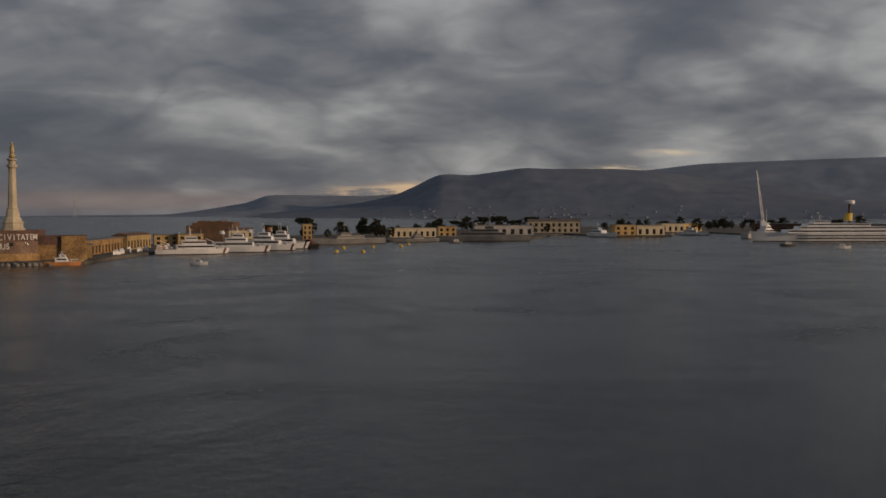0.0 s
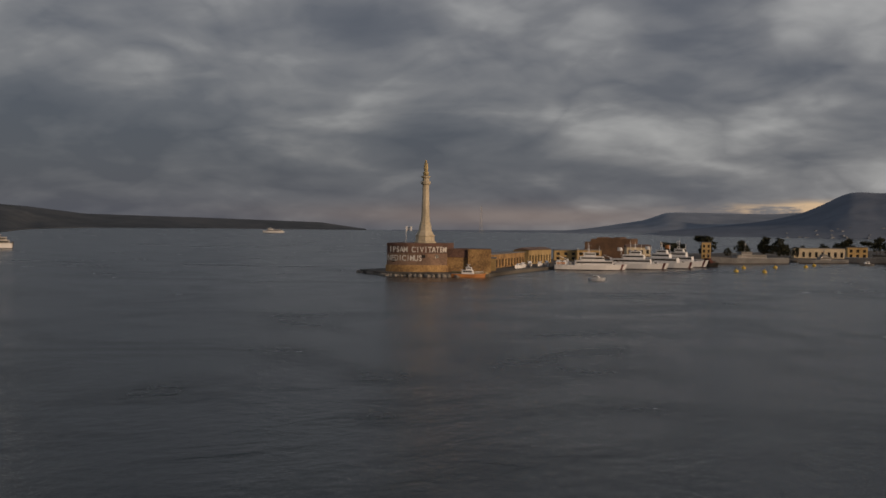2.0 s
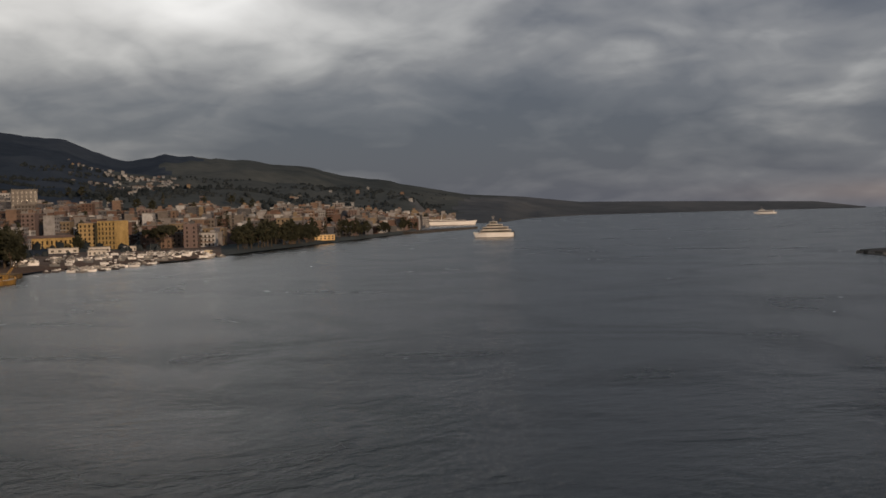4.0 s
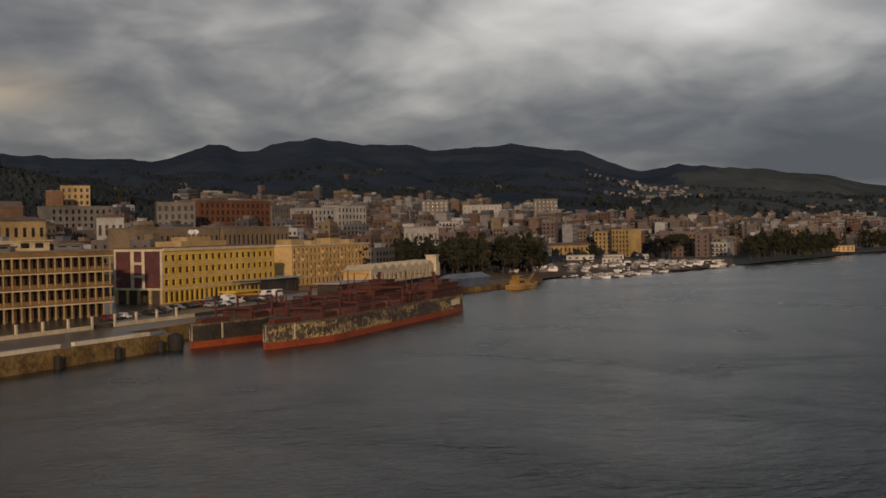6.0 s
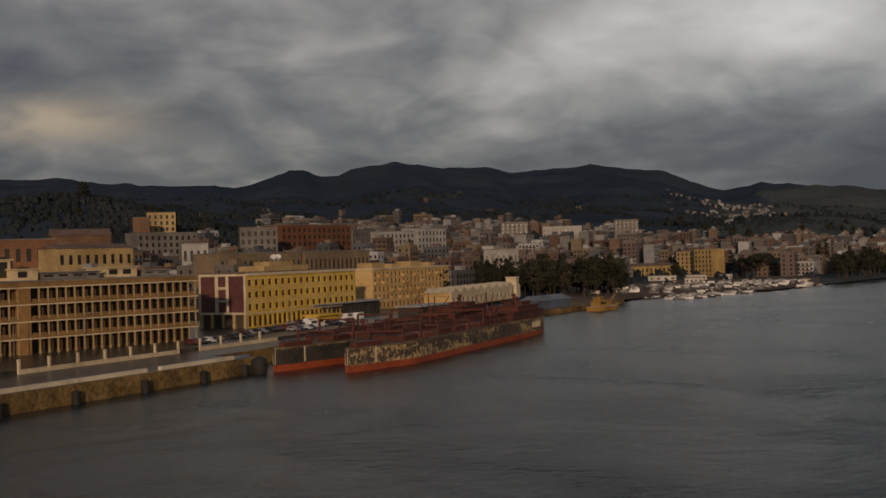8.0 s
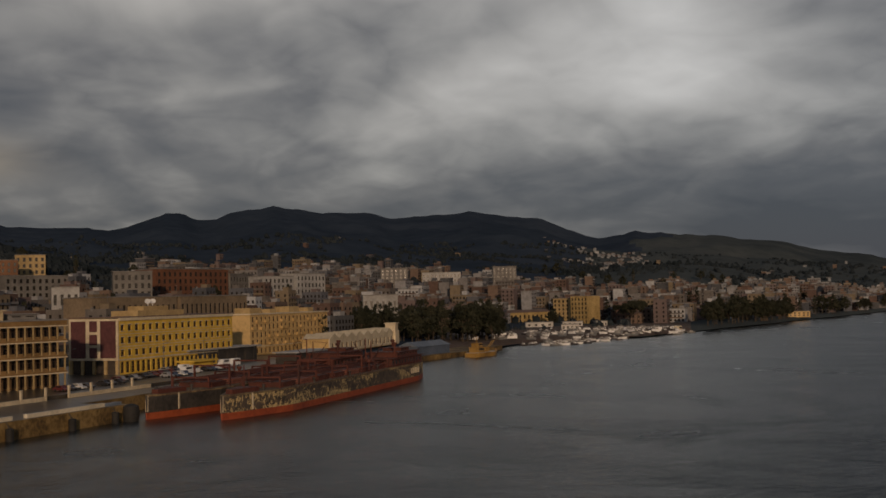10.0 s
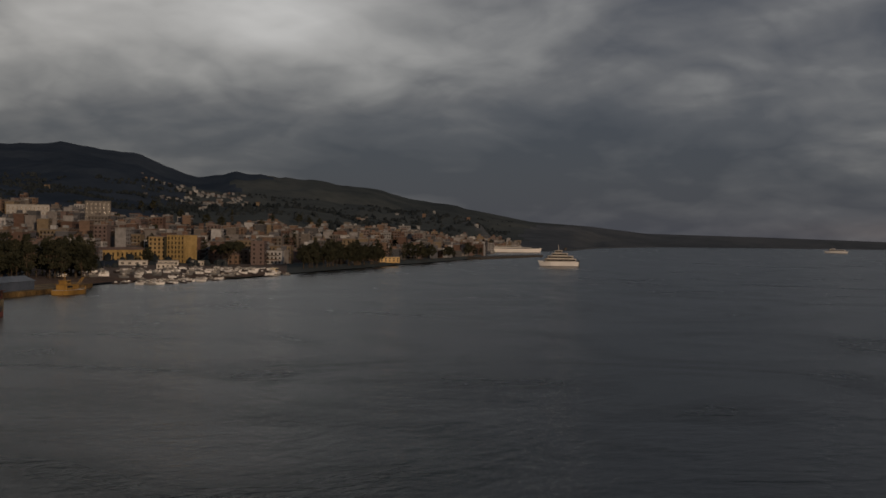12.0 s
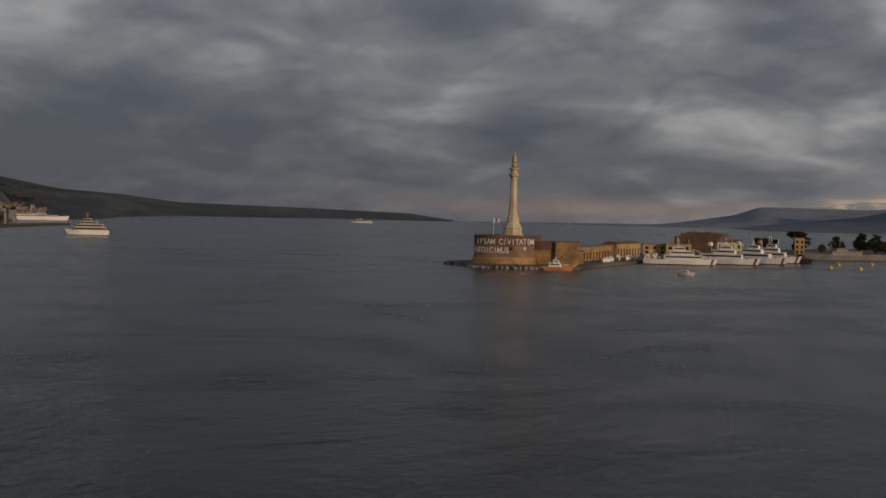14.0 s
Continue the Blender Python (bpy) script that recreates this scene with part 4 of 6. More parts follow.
vessel("work_tug", ship_at((-83, 776), (-99, 782)), 17, 6, 2.4, "small dark tug with a rust-red deckhouse", "boat", BLACKHULL, RUST, [(4, 11, 2.2, 1.6), (5, 9, 1.7, 1.4)], True, None, 3)
# grey navy ships
vessel("navy_ship", ship_at((-94, 846), (-46, 888)), 64, 9, 4.2, "low grey navy ship moored beyond the buoys", "ship", GREYSHIP, GREYSHIP, [(18, 44, 3.2, 2.2), (22, 32, 2.6, 2.0)], True, None, 7, "navy ships")
vessel("navy_ship", ship_at((70, 948), (-6, 947)), 76, 10, 4.2, "grey frigate with a stepped deckhouse and mast", "ship", GREYSHIP, GREYSHIP, [(18, 56, 3.8, 2.6), (24, 48, 3.2, 2.6), (28, 36, 2.4, 2.2)], True,
       (44, 1.6, 3.0, GREYSHIP), 8, "navy ships")
vessel("grey_barge", ship_at((-38, 908), (-4, 930)), 40, 8, 2.6, "low grey service barge at the navy quay", "boat", GREYSHIP, GREYSHIP, [(16, 26, 2.6, 2.2), (18, 23, 2.0, 1.6)], True, None, 4)
# white boats by the southern quay
vessel("white_coaster", ship_at((158, 1062), (118, 1150)), 46, 9, 3.5, "white coaster lying at the southern quay", "ship", WHITE, WHITE, [(20, 40, 3.4, 2.6), (26, 36, 2.6, 2.4)], True, None, 5)
vessel("white_coaster", ship_at((262, 1150), (232, 1160)), 30, 7, 2.6, "small white coaster beside the yellow stores", "ship", WHITE, WHITE, [(10, 24, 2.8, 2.4), (14, 20, 2.2, 2.2)], True, None, 4)
# the long white liner with its yellow funnel
LINER = ship_at((247, 926), (397, 931))
vessel("cruise_liner", LINER, 150, 19, 6.4, "long white passenger liner with dark window bands and a yellow funnel", "ship", WHITE, WHITE,
       [(24, 142, 8.8, 2.7), (34, 120, 8.0, 2.5), (40, 92, 7.0, 2.3), (46, 60, 5.6, 2.0)], True, (76, 2.4, 6.0, BUOYY), 5, "", [(2.4, 3.0), (4.4, 5.0)], 0.3)
# second ship behind with masts, and the lattice crane
vessel("supply_ship", ship_at((300, 1052), (258, 1010)), 52, 10, 4.5, "pale supply ship with crowded masts", "ship", DECKW, WHITE, [(8, 24, 4, 3), (10, 20, 3, 3), (12, 17, 2, 2.6)], True, None, 12)
crane = thing("harbour_crane", pose(286, 1040, 2.0), "tall pale lattice crane on the quay", "crane")
bm = bmesh.new()
box(bm, -3, 3, -3, 3, 0, 1.2), box(bm, -2, 2, -2, 2, 9, 13)
part("portal_house", bm, WHITE, crane)
bm = bmesh.new()
for x in (-2.6, 2.6):
    for y in (-2.6, 2.6):
        beam(bm, (x, y, 1.2), (x * 0.7, y * 0.7, 9), 0.3)
part("portal_legs", bm, WHITE, crane)
bm = bmesh.new()
tip = Vector((-6, 0, 58))
for x, y in ((-1, -1), (1, -1), (1, 1), (-1, 1)):
    beam(bm, (x, y, 13), tuple(tip + Vector((x * 0.3, y * 0.3, 0))), 0.16)
for k in range(14):
    p = Vector((0, 0, 13)).lerp(tip, k / 14)
    q = Vector((0, 0, 13)).lerp(tip, (k + 1) / 14)
    s0, s1 = 1 - 0.7 * k / 14, 1 - 0.7 * (k + 1) / 14
    for x, y, xx, yy in ((-1, -1, 1, -1), (1, -1, 1, 1), (1, 1, -1, 1), (-1, 1, -1, -1)):
        beam(bm, tuple(p + Vector((x, y, 0)) * s0), tuple(q + Vector((xx, yy, 0)) * s1), 0.1, 4)
part("jib", bm, WHITE, crane)
bm = bmesh.new()
beam(bm, (3, 0, 13), (0, 0, 24), 0.14), beam(bm, (0, 0, 24), tuple(tip), 0.07)
part("stay", bm, BLACKHULL, crane)

# ferry in the harbour mouth, liner at the northern ferry pier, far hydrofoil
vessel("car_ferry", ship_at((-712, 802), (-688, 828)), 35, 11.5, 4.4, "white double-ended car ferry with open decks and dark hull foot", "ferry", WHITE, DECKW,
       [(3.5, 32.5, 5.3, 2.7), (6, 30, 5.0, 2.5), (10, 25, 4.4, 2.3), (13, 20, 3.2, 2.4)], True, (23, 0.9, 2.6, BLACKHULL), 5)
t = thing("ferry_bow_ramp", ship_at((-712, 802), (-688, 828)) @ Matrix.Translation((35.1, 0, 0.6)), "dark raised stern ramp of the car ferry", "ramp")
bm = bmesh.new()
box(bm, 0, 0.6, -5, 5, 0, 5.4)
part("ramp_leaf", bm, BLACKHULL, t)
vessel("pier_ferry", ship_at((-1385, 1560), (-1462, 1478)), 112, 18, 6.2, "long white ferry lying at the northern pier", "ferry", WHITE, WHITE,
       [(16, 104, 8, 2.6), (34, 84, 7, 2.4)], True, (66, 2.6, 5.0, ROOF), 9, "pier ferries")
vessel("pier_ferry", ship_at((-1410, 1400), (-1452, 1352)), 60, 12, 5, "white ferry with low decks at the northern pier", "ferry", WHITE, WHITE, [(10, 52, 5.4, 2.8), (16, 30, 4.4, 2.6)], True, None, 6, "pier ferries")
vessel("hydrofoil", ship_at((-1365, 2545), (-1312, 2562)), 52, 11, 4.5, "white fast ferry crossing the strait", "ferry", WHITE, WHITE, [(8, 46, 4.8, 3.4), (12, 24, 3.6, 2.8)], True, None, 4)

# yellow mooring buoys
for x, y in ((-64, 698), (-65, 759), (-48, 698), (-47, 781), (-29, 804), (-25, 842)):
    t = thing("mooring_buoy", pose(x, y, 0), "yellow drum mooring buoy floating in the harbour", "buoy", "mooring buoys")
    bm = bmesh.new()
    turned(bm, 0, 0, [(0.9, -0.5), (1.3, -0.3), (1.3, 1.0), (1.0, 1.3), (0.3, 1.4), (0.25, 2.1)], 12)
    part("drum", bm, BUOYY, t)
    bm = bmesh.new()
    turned(bm, 0, 0, [(0.4, 2.1), (0.4, 2.5)], 8)
    part("ring_top", bm, BLACKHULL, t)


def small_boat(name, m, length, label, hull_mat, house_mat, group, mast=0.0):
    t = thing(name, m, label, "boat", group)
    bm = bmesh.new()
    loft(bm, hull_rings(length, length * 0.32, -0.3, length * 0.12 + 0.3, 0.45, 0.05, 0.8, 0.5, 0.4, 8, 0.4))
    part("hull", bm, hull_mat, t)
    bm = bmesh.new()
    z = length * 0.12 + 0.3
    loft(bm, [[(length * 0.3, -length * 0.1, z), (length * 0.7, -length * 0.12, z), (length * 0.7, length * 0.12, z), (length * 0.3, length * 0.1, z)],
              [(length * 0.4, -length * 0.09, z + length * 0.14), (length * 0.68, -length * 0.11, z + length * 0.14), (length * 0.68, length * 0.11, z + length * 0.14), (length * 0.4, length * 0.09, z + length * 0.14)]])
    cab = part("cabin", bm, house_mat, t)
    bm = bmesh.new()
    box(bm, length * 0.42, length * 0.66, -length * 0.122, length * 0.122, z + length * 0.05, z + length * 0.10)
    part("window_band", bm, GLASS, cab)
    if mast:
        bm = bmesh.new()
        beam(bm, (length * 0.42, 0, z), (length * 0.42, 0, z + mast), 0.045, 4)
        beam(bm, (length * 0.42, 0, z + 1.3), (length * 0.85, 0, z + 1.2), 0.07, 4)
        part("mast", bm, GREYSHIP, t)
    return t


for x, y, ln, a, m in ((-110, 542, 8, 170, WHITE), (5, 883, 10, 20, GREYSHIP), (73, 979, 11, 160, WHITE), (244, 804, 11, 185, BLACKHULL), (265, 756, 10, 175, WHITE)):
    small_boat("launch", pose(x, y, 0, 0, 0, a), ln, "small motor launch lying in the harbour", m, WHITE, "harbour launches")

# yellow workboat with its crane by the blue shed
t = vessel("crane_barge", ship_at((-460, 230), (-448, 212)), 22, 7, 1.8, "yellow crane barge moored beside the pier", "boat", DREDGE, DREDGE, [(13, 19, 2.4, 2.2), (14, 18, 1.8, 1.6)], False, None, 3)
bm = bmesh.new()
for y in (-0.7, 0.7):
    beam(bm, (9, y, 2), (2, y * 0.4, 6.5), 0.18)
box(bm, 8, 11, -1.4, 1.4, 1.8, 4)
part("crane_jib", bm, DREDGE, t)

# marina: rows of small boats
mrng = random.Random(21)
protos = [small_boat("motor_boat", pose(0, 0, 0), 4.4, "white motor boat moored in the marina", WHITE, DECKW, "marina boats"),
          small_boat("motor_boat", pose(0, 0, 0), 3.9, "white motor boat with a dark hull in the marina", BOOT, WHITE, "marina boats"),
          small_boat("sailing_boat", pose(0, 0, 0), 5.4, "white sailing boat with a bare mast in the marina", WHITE, DECKW, "marina boats", 6.5),
          small_boat("motor_boat", pose(0, 0, 0), 5.0, "grey motor yacht moored in the marina", GREYSHIP, DECKW, "marina boats")]
A0, A1 = Vector((-518, 290)), Vector((-612, 438))
back = Vector((-0.84, -0.54))


def berth(p):
    """Afloat off the shore, laid up on the yard behind it."""
    off = math.hypot(p.x, p.y) - curve_at(SHORE, math.degrees(math.atan2(-p.x, p.y)))
    return 0.0 if off < -9 else ground(p.x, p.y) + 0.42


for row, cnt in ((2, 40), (10, 38), (20, 32), (31, 26), (44, 20), (58, 14), (74, 9)):
    for k in range(cnt):
        p = A0.lerp(A1, (k + mrng.uniform(0, 0.5)) / cnt) + back * (row + mrng.uniform(-4, 4) - 4)
        copy_thing(mrng.choice(protos + [protos[0], protos[3], protos[1]]), pose(p.x, p.y, berth(p), 0, 0, mrng.choice((33, 213, 60, 240)) + mrng.uniform(-12, 12)))
for ob in protos:
    for c in list(ob.children_recursive) + [ob]:
        bpy.data.objects.remove(c)
small_boat("motor_yacht", ship_at((-602, 424), (-618, 446)), 17, "large cream motor yacht at the end of the marina", WHITE, CREAM, "marina boats")

# parked cars and vans on the quay apron
CARC = surface("car_paint", [(0.03, 0.03, 0.035), (0.30, 0.30, 0.31), (0.06, 0.06, 0.07), (0.65, 0.64, 0.62), (0.12, 0.03, 0.03), (0.05, 0.07, 0.12)], 1, 0.3, 0, 0, True, 0.05)


def car(name, label, category, ln, wd, ht, paint, van=False):
    t = thing(name, pose(0, 0, 0), label, category, "parked vehicles")
    bm = bmesh.new()
    prof = [(0, 0.35), (0, 0.8), (ln * 0.22, 0.95), (ln * 0.36, ht), (ln * 0.97, ht), (ln, 0.9), (ln, 0.35)] if van else \
           [(0, 0.3), (0, 0.65), (ln * 0.26, 0.85), (ln * 0.40, ht), (ln * 0.72, ht), (ln * 0.90, 0.92), (ln, 0.85), (ln, 0.3)]
    loft(bm, [[(x, -wd / 2, z) for x, z in prof], [(x, wd / 2, z) for x, z in prof]])
    body = part("body", bm, paint, t)
    bm = bmesh.new()
    box(bm, ln * 0.40, ln * (0.9 if van else 0.74), -wd / 2 - 0.01, wd / 2 + 0.01, ht * 0.66, ht * 0.9)
    part("side_window", bm, GLASS, body)
    for x in (ln * 0.2, ln * 0.8):
        for y in (-wd / 2, wd / 2):
            bm = bmesh.new()
            loft(bm, [[(x + 0.32 * math.cos(a), y + dy_, 0.32 + 0.32 * math.sin(a)) for a in np.linspace(0, 6.283, 10, endpoint=False)] for dy_ in (-0.1, 0.1)])
            part("wheel", bm, RUBBER, t)
    return t


cars = [car("car", "parked car on the wet quay", "car", 4.3, 1.75, 1.45, CARC), car("car", "parked hatchback on the wet quay", "car", 3.9, 1.7, 1.5, CARC),
        car("van", "white delivery van parked on the quay", "van", 5.6, 2.0, 2.5, WHITE, True)]
crng = random.Random(5)
for a, b, n_, kind in ((16, 54, 4, 0), (34, 56, 3, 1), (46, 61, 4, 0), (58, 63, 4, 1), (70, 66, 5, 0), (64, 57, 4, 0), (92, 62, 5, 1), (88, 74, 5, 0)):
    for k in range(n_):
        x, y = q2(a + 3.0 * k, b + crng.uniform(-0.6, 0.6))
        copy_thing(cars[crng.choice((0, 1, 0))], pose(x, y, QZ + 0.02, 0, 0, QTURN + 90 + crng.uniform(-5, 5)))
for a, b in ((79, 60), (84, 61), (88, 67), (108, 70), (113, 69)):
    copy_thing(cars[2], pose(*q2(a, b), QZ + 0.02, 0, 0, QTURN + crng.choice((0, 180))))
for ob in cars:
    for c in list(ob.children_recursive) + [ob]:
        bpy.data.objects.remove(c)
# small yellow kiosk canopy among the parked vans
t = thing("yellow_kiosk", along(q2(92, 70), q2(106, 70), QZ), "small yellow kiosk with a flat canopy on the quay", "kiosk")
bm = bmesh.new()
box(bm, 1, 13, 0, 4, 0, 2.6)
part("wall", bm, YELLOW, t)
bm = bmesh.new()
box(bm, 0, 14, -1.5, 5, 2.6, 3.1)
part("canopy", bm, YELLOW, t)
for k in range(9):
    t = thing("street_lamp", pose(*q2(-70 + 22 * k, 74), QZ, 0, 0, QTURN), "slim grey street lamp beside the quay road", "lamp", "street lamps")
    bm = bmesh.new()
    beam(bm, (0, 0, 0), (0, 0, 9), 0.09)
    part("pole", bm, GREYSHIP, t)
    bm = bmesh.new()
    beam(bm, (0, 0, 9), (0, -1.8, 9.4), 0.06)
    box(bm, -0.15, 0.15, -2.5, -1.7, 9.35, 9.5)
    part("lamp_arm", bm, GREYSHIP, t)
# ---- the breakwater, its fort and the column ----
PZ = 1.6
bm = bmesh.new()
prism(bm, [(-243, 559), (-238, 552), (-216, 531), (-190, 533), (-168, 546), (-170, 600), (-166, 690), (-150, 740), (-118, 800), (-100, 862), (-60, 912), (-5, 968), (72, 968), (98, 1100), (123, 1176), (150, 1080),
           (215, 1090), (232, 1250), (283, 1280), (300, 1120), (430, 1010), (700, 900), (1300, 700), (1500, 1500), (700, 1750), (300, 1750), (0, 1420), (-150, 1080), (-215, 800), (-232, 640), (-240, 575)], -2, PZ)
tagged(part("ground_breakwater", bm, surface("breakwater_ground", [(0.06, 0.055, 0.045), (0.11, 0.10, 0.085), (0.16, 0.145, 0.12)], 8, 0.9)), "low stone breakwater and naval peninsula", "breakwater", kind="structure")
bm = bmesh.new()
rrng = random.Random(3)
edge = [(-243, 560), (-216, 530), (-190, 532), (-168, 545)]
for p, q in zip(edge, edge[1:]):
    p, q = Vector(p), Vector(q)
    for k in range(int((q - p).length / 1.6)):
        c = p.lerp(q, k * 1.6 / (q - p).length) + Vector((rrng.uniform(-1, 1), rrng.uniform(-2.2, 0.2)))
        r = rrng.uniform(0.7, 1.4)
        loft(bm, [ring(c.x, c.y, -0.6, r, 6, r, rrng.random()), ring(c.x + 0.2, c.y, 0.7 * r, r * 0.8, 6, r * 0.7, rrng.random()), ring(c.x, c.y, 1.1 * r, r * 0.3, 6)])
tagged(part("rock_armour", bm, surface("pale_wet_rock", [(0.16, 0.14, 0.12), (0.32, 0.29, 0.25), (0.22, 0.2, 0.17)], 1, 0.8)), "pale rocks piled along the breakwater foot", "rocks", kind="stuff")
bm = bmesh.new()
box(bm, -186, -168.5, 541.2, 546, PZ, PZ + 0.9)
tagged(part("trim_landing", bm, OCHRE), "yellow painted landing stage edge", "landing", kind="structure")

# bastion: a curved wall whose front bulges to the harbour
cl, cr = Vector((-222.0, 545.0)), Vector((-193.5, 555.5))
mid, chord = (cl + cr) / 2, (cr - cl)
nrm = Vector((chord.y, -chord.x)).normalized()
RB = 25.0
cen = mid - nrm * math.sqrt(RB * RB - (chord.length / 2) ** 2)
ang_l, ang_r = math.atan2(cl.y - cen.y, cl.x - cen.x), math.atan2(cr.y - cen.y, cr.x - cen.x)
fort = thing("harbour_fort", pose(0, 0, 0), "old harbour fort of brown stone with painted lettering", "fort")
FT = 16.0


def arc(r, n=20):
    return [(cen.x + r * math.cos(a), cen.y + r * math.sin(a)) for a in np.linspace(ang_l, ang_r, n)]


backpts = [(cr.x - 4, cr.y + 22), (cl.x - 2, cl.y + 24)]
bm = bmesh.new()
prism(bm, arc(RB + 0.9) + backpts, PZ - 1, 5.0)
part("plinth", bm, FORT, fort)
bm = bmesh.new()
prism(bm, arc(RB) + backpts, 4.9, 10.9)
part("lower_wall", bm, surface("dull_plum_stone", [(0.20, 0.13, 0.10), (0.30, 0.20, 0.14)], 3, 0.9, stain=0.4), fort)
bm = bmesh.new()
prism(bm, arc(RB - 0.1) + backpts, 10.9, 14.6)
part("lettered_band", bm, FORT_RED, fort, "dull red lettered wall band")
bm = bmesh.new()
prism(bm, arc(RB + 0.35) + backpts, 14.6, 15.1)
prism(bm, arc(RB + 0.0) + backpts, 15.1, FT)
part("parapet", bm, FORT_RED, fort)
for k, f in enumerate((0.12, 0.6, 0.82)):
    a = ang_l + (ang_r - ang_l) * f
    bm = bmesh.new()
    p = Vector((cen.x + (RB + 0.02) * math.cos(a), cen.y + (RB + 0.02) * math.sin(a)))
    box(bm, -0.9, 0.9, -0.06, 0.3, 0, 1.6)
    part("embrasure", bm, GLASS, fort).matrix_basis = pose(p.x, p.y, 8.6 if k else 6.5, 0, 0, math.degrees(a) + 90)
LETTER = surface("white_letter_paint", [(0.72, 0.70, 0.66), (0.80, 0.78, 0.74)], 1, 0.6)
lines = (("VOS ET IPSAM CIVITATEM", 11.5, 0.985, 2.55), ("BENEDICIMUS", 7.2, 0.585, 2.55))
for words, z, end_f, gap_ in lines:
    span = abs(ang_r - ang_l) * RB
    pos = end_f * span
    for ch in reversed(words):
        pos -= 2.05
        if ch == " " or pos < 0.3:
            continue
        fc = bpy.data.curves.new("letter", "FONT")
        fc.body, fc.size, fc.extrude, fc.align_x, fc.offset = ch, 4.0, 0.08, "CENTER", 0.05
        tmp = bpy.data.objects.new("letter", fc)
        me = bpy.data.meshes.new_from_object(tmp)
        bpy.data.objects.remove(tmp)
        me.materials.append(LETTER)
        ob = new("letter", me)
        ob.parent = fort
        a = ang_l + (ang_r - ang_l) * (pos + 1.0) / span
        ob.matrix_basis = pose(cen.x + (RB + 0.08) * math.cos(a), cen.y + (RB + 0.08) * math.sin(a), z, 90, 0, math.degrees(a) + 90) @ Matrix.Diagonal((0.8, 1, 1, 1))
# curtain wall towards the landing
bm = bmesh.new()
prism(bm, [(-195, 556), (-180, 560), (-172.3, 562.5), (-176.5, 575), (-192, 575)], PZ - 1, 12.6)
part("curtain_wall", bm, FORT, fort)
bm = bmesh.new()
prism(bm, [(-183, 557.6), (-172.0, 560.8), (-173.2, 564), (-181, 563)], PZ - 1, 13.2)
part("wall_tower", bm, FORT, fort)
bm = bmesh.new()
prism(bm, [(-195.1, 555.7), (-182.3, 559.1), (-182, 562), (-194, 562)], 9.0, 12.6)
part("dark_wall_band", bm, FORT_RED, fort)
bm = bmesh.new()
prism(bm, [(-195.2, 555.6), (-180, 559.6), (-172.1, 562.1), (-176.4, 576), (-192, 576)], 12.6, 13.4)
part("wall_parapet", bm, FORT_RED, fort)

col = thing("votive_column", pose(-206.5, 558.5, FT - 0.3), "tall pale stone votive column with a gilded statue on top", "monument")
for name, prof, n_, m in (
        ("pedestal", [(5.6, 0), (5.6, 1.0), (4.9, 1.2), (4.7, 3.6), (5.0, 3.8), (5.0, 4.4)], 8, MARBLE),
        ("base", [(4.4, 4.4), (3.6, 6.2), (3.3, 6.6), (3.0, 9.2), (2.5, 10.4), (2.7, 10.6), (2.7, 11.0)], 8, MARBLE),
        ("shaft", [(2.25, 11.0), (2.0, 16), (1.75, 25), (1.62, 30.0)], 8, MARBLE),
        ("capital", [(1.7, 30.0), (2.3, 30.4), (2.5, 31.2), (2.5, 31.6), (1.7, 31.8), (1.6, 33.4), (2.3, 33.8), (2.4, 34.4), (1.5, 34.7)], 12, MARBLE),
        ("globe", [(0.7, 34.7), (1.3, 35.1), (1.55, 35.9), (1.3, 36.7), (0.6, 37.0)], 12, GOLD),
        ("statue", [(0.9, 37.0), (1.15, 38.2), (1.05, 40.0), (0.9, 41.0), (0.45, 41.5), (0.5, 42.0), (0.42, 42.5), (0.1, 42.7)], 10, GOLD)):
    bm = bmesh.new()
    turned(bm, 0, 0, prof, n_, 0.39)
    part(name, bm, m, col)
flag = thing("flagpole", pose(-216, 556, FT), "thin flagpole with a pale flag on the fort", "flagpole")
bm = bmesh.new()
beam(bm, (0, 0, -0.2), (0, 0, 8.5), 0.12)
part("pole", bm, WHITE, flag)
bm = bmesh.new()
loft(bm, [[(0.1 + 0.6 * i, 0.25 * math.sin(i * 1.3), z) for i in range(6)] + [(0.1 + 0.6 * i, 0.25 * math.sin(i * 1.3) + 0.03, z) for i in range(5, -1, -1)] for z in (6.2, 8.3)])
part("flag_cloth", bm, WHITE, flag)

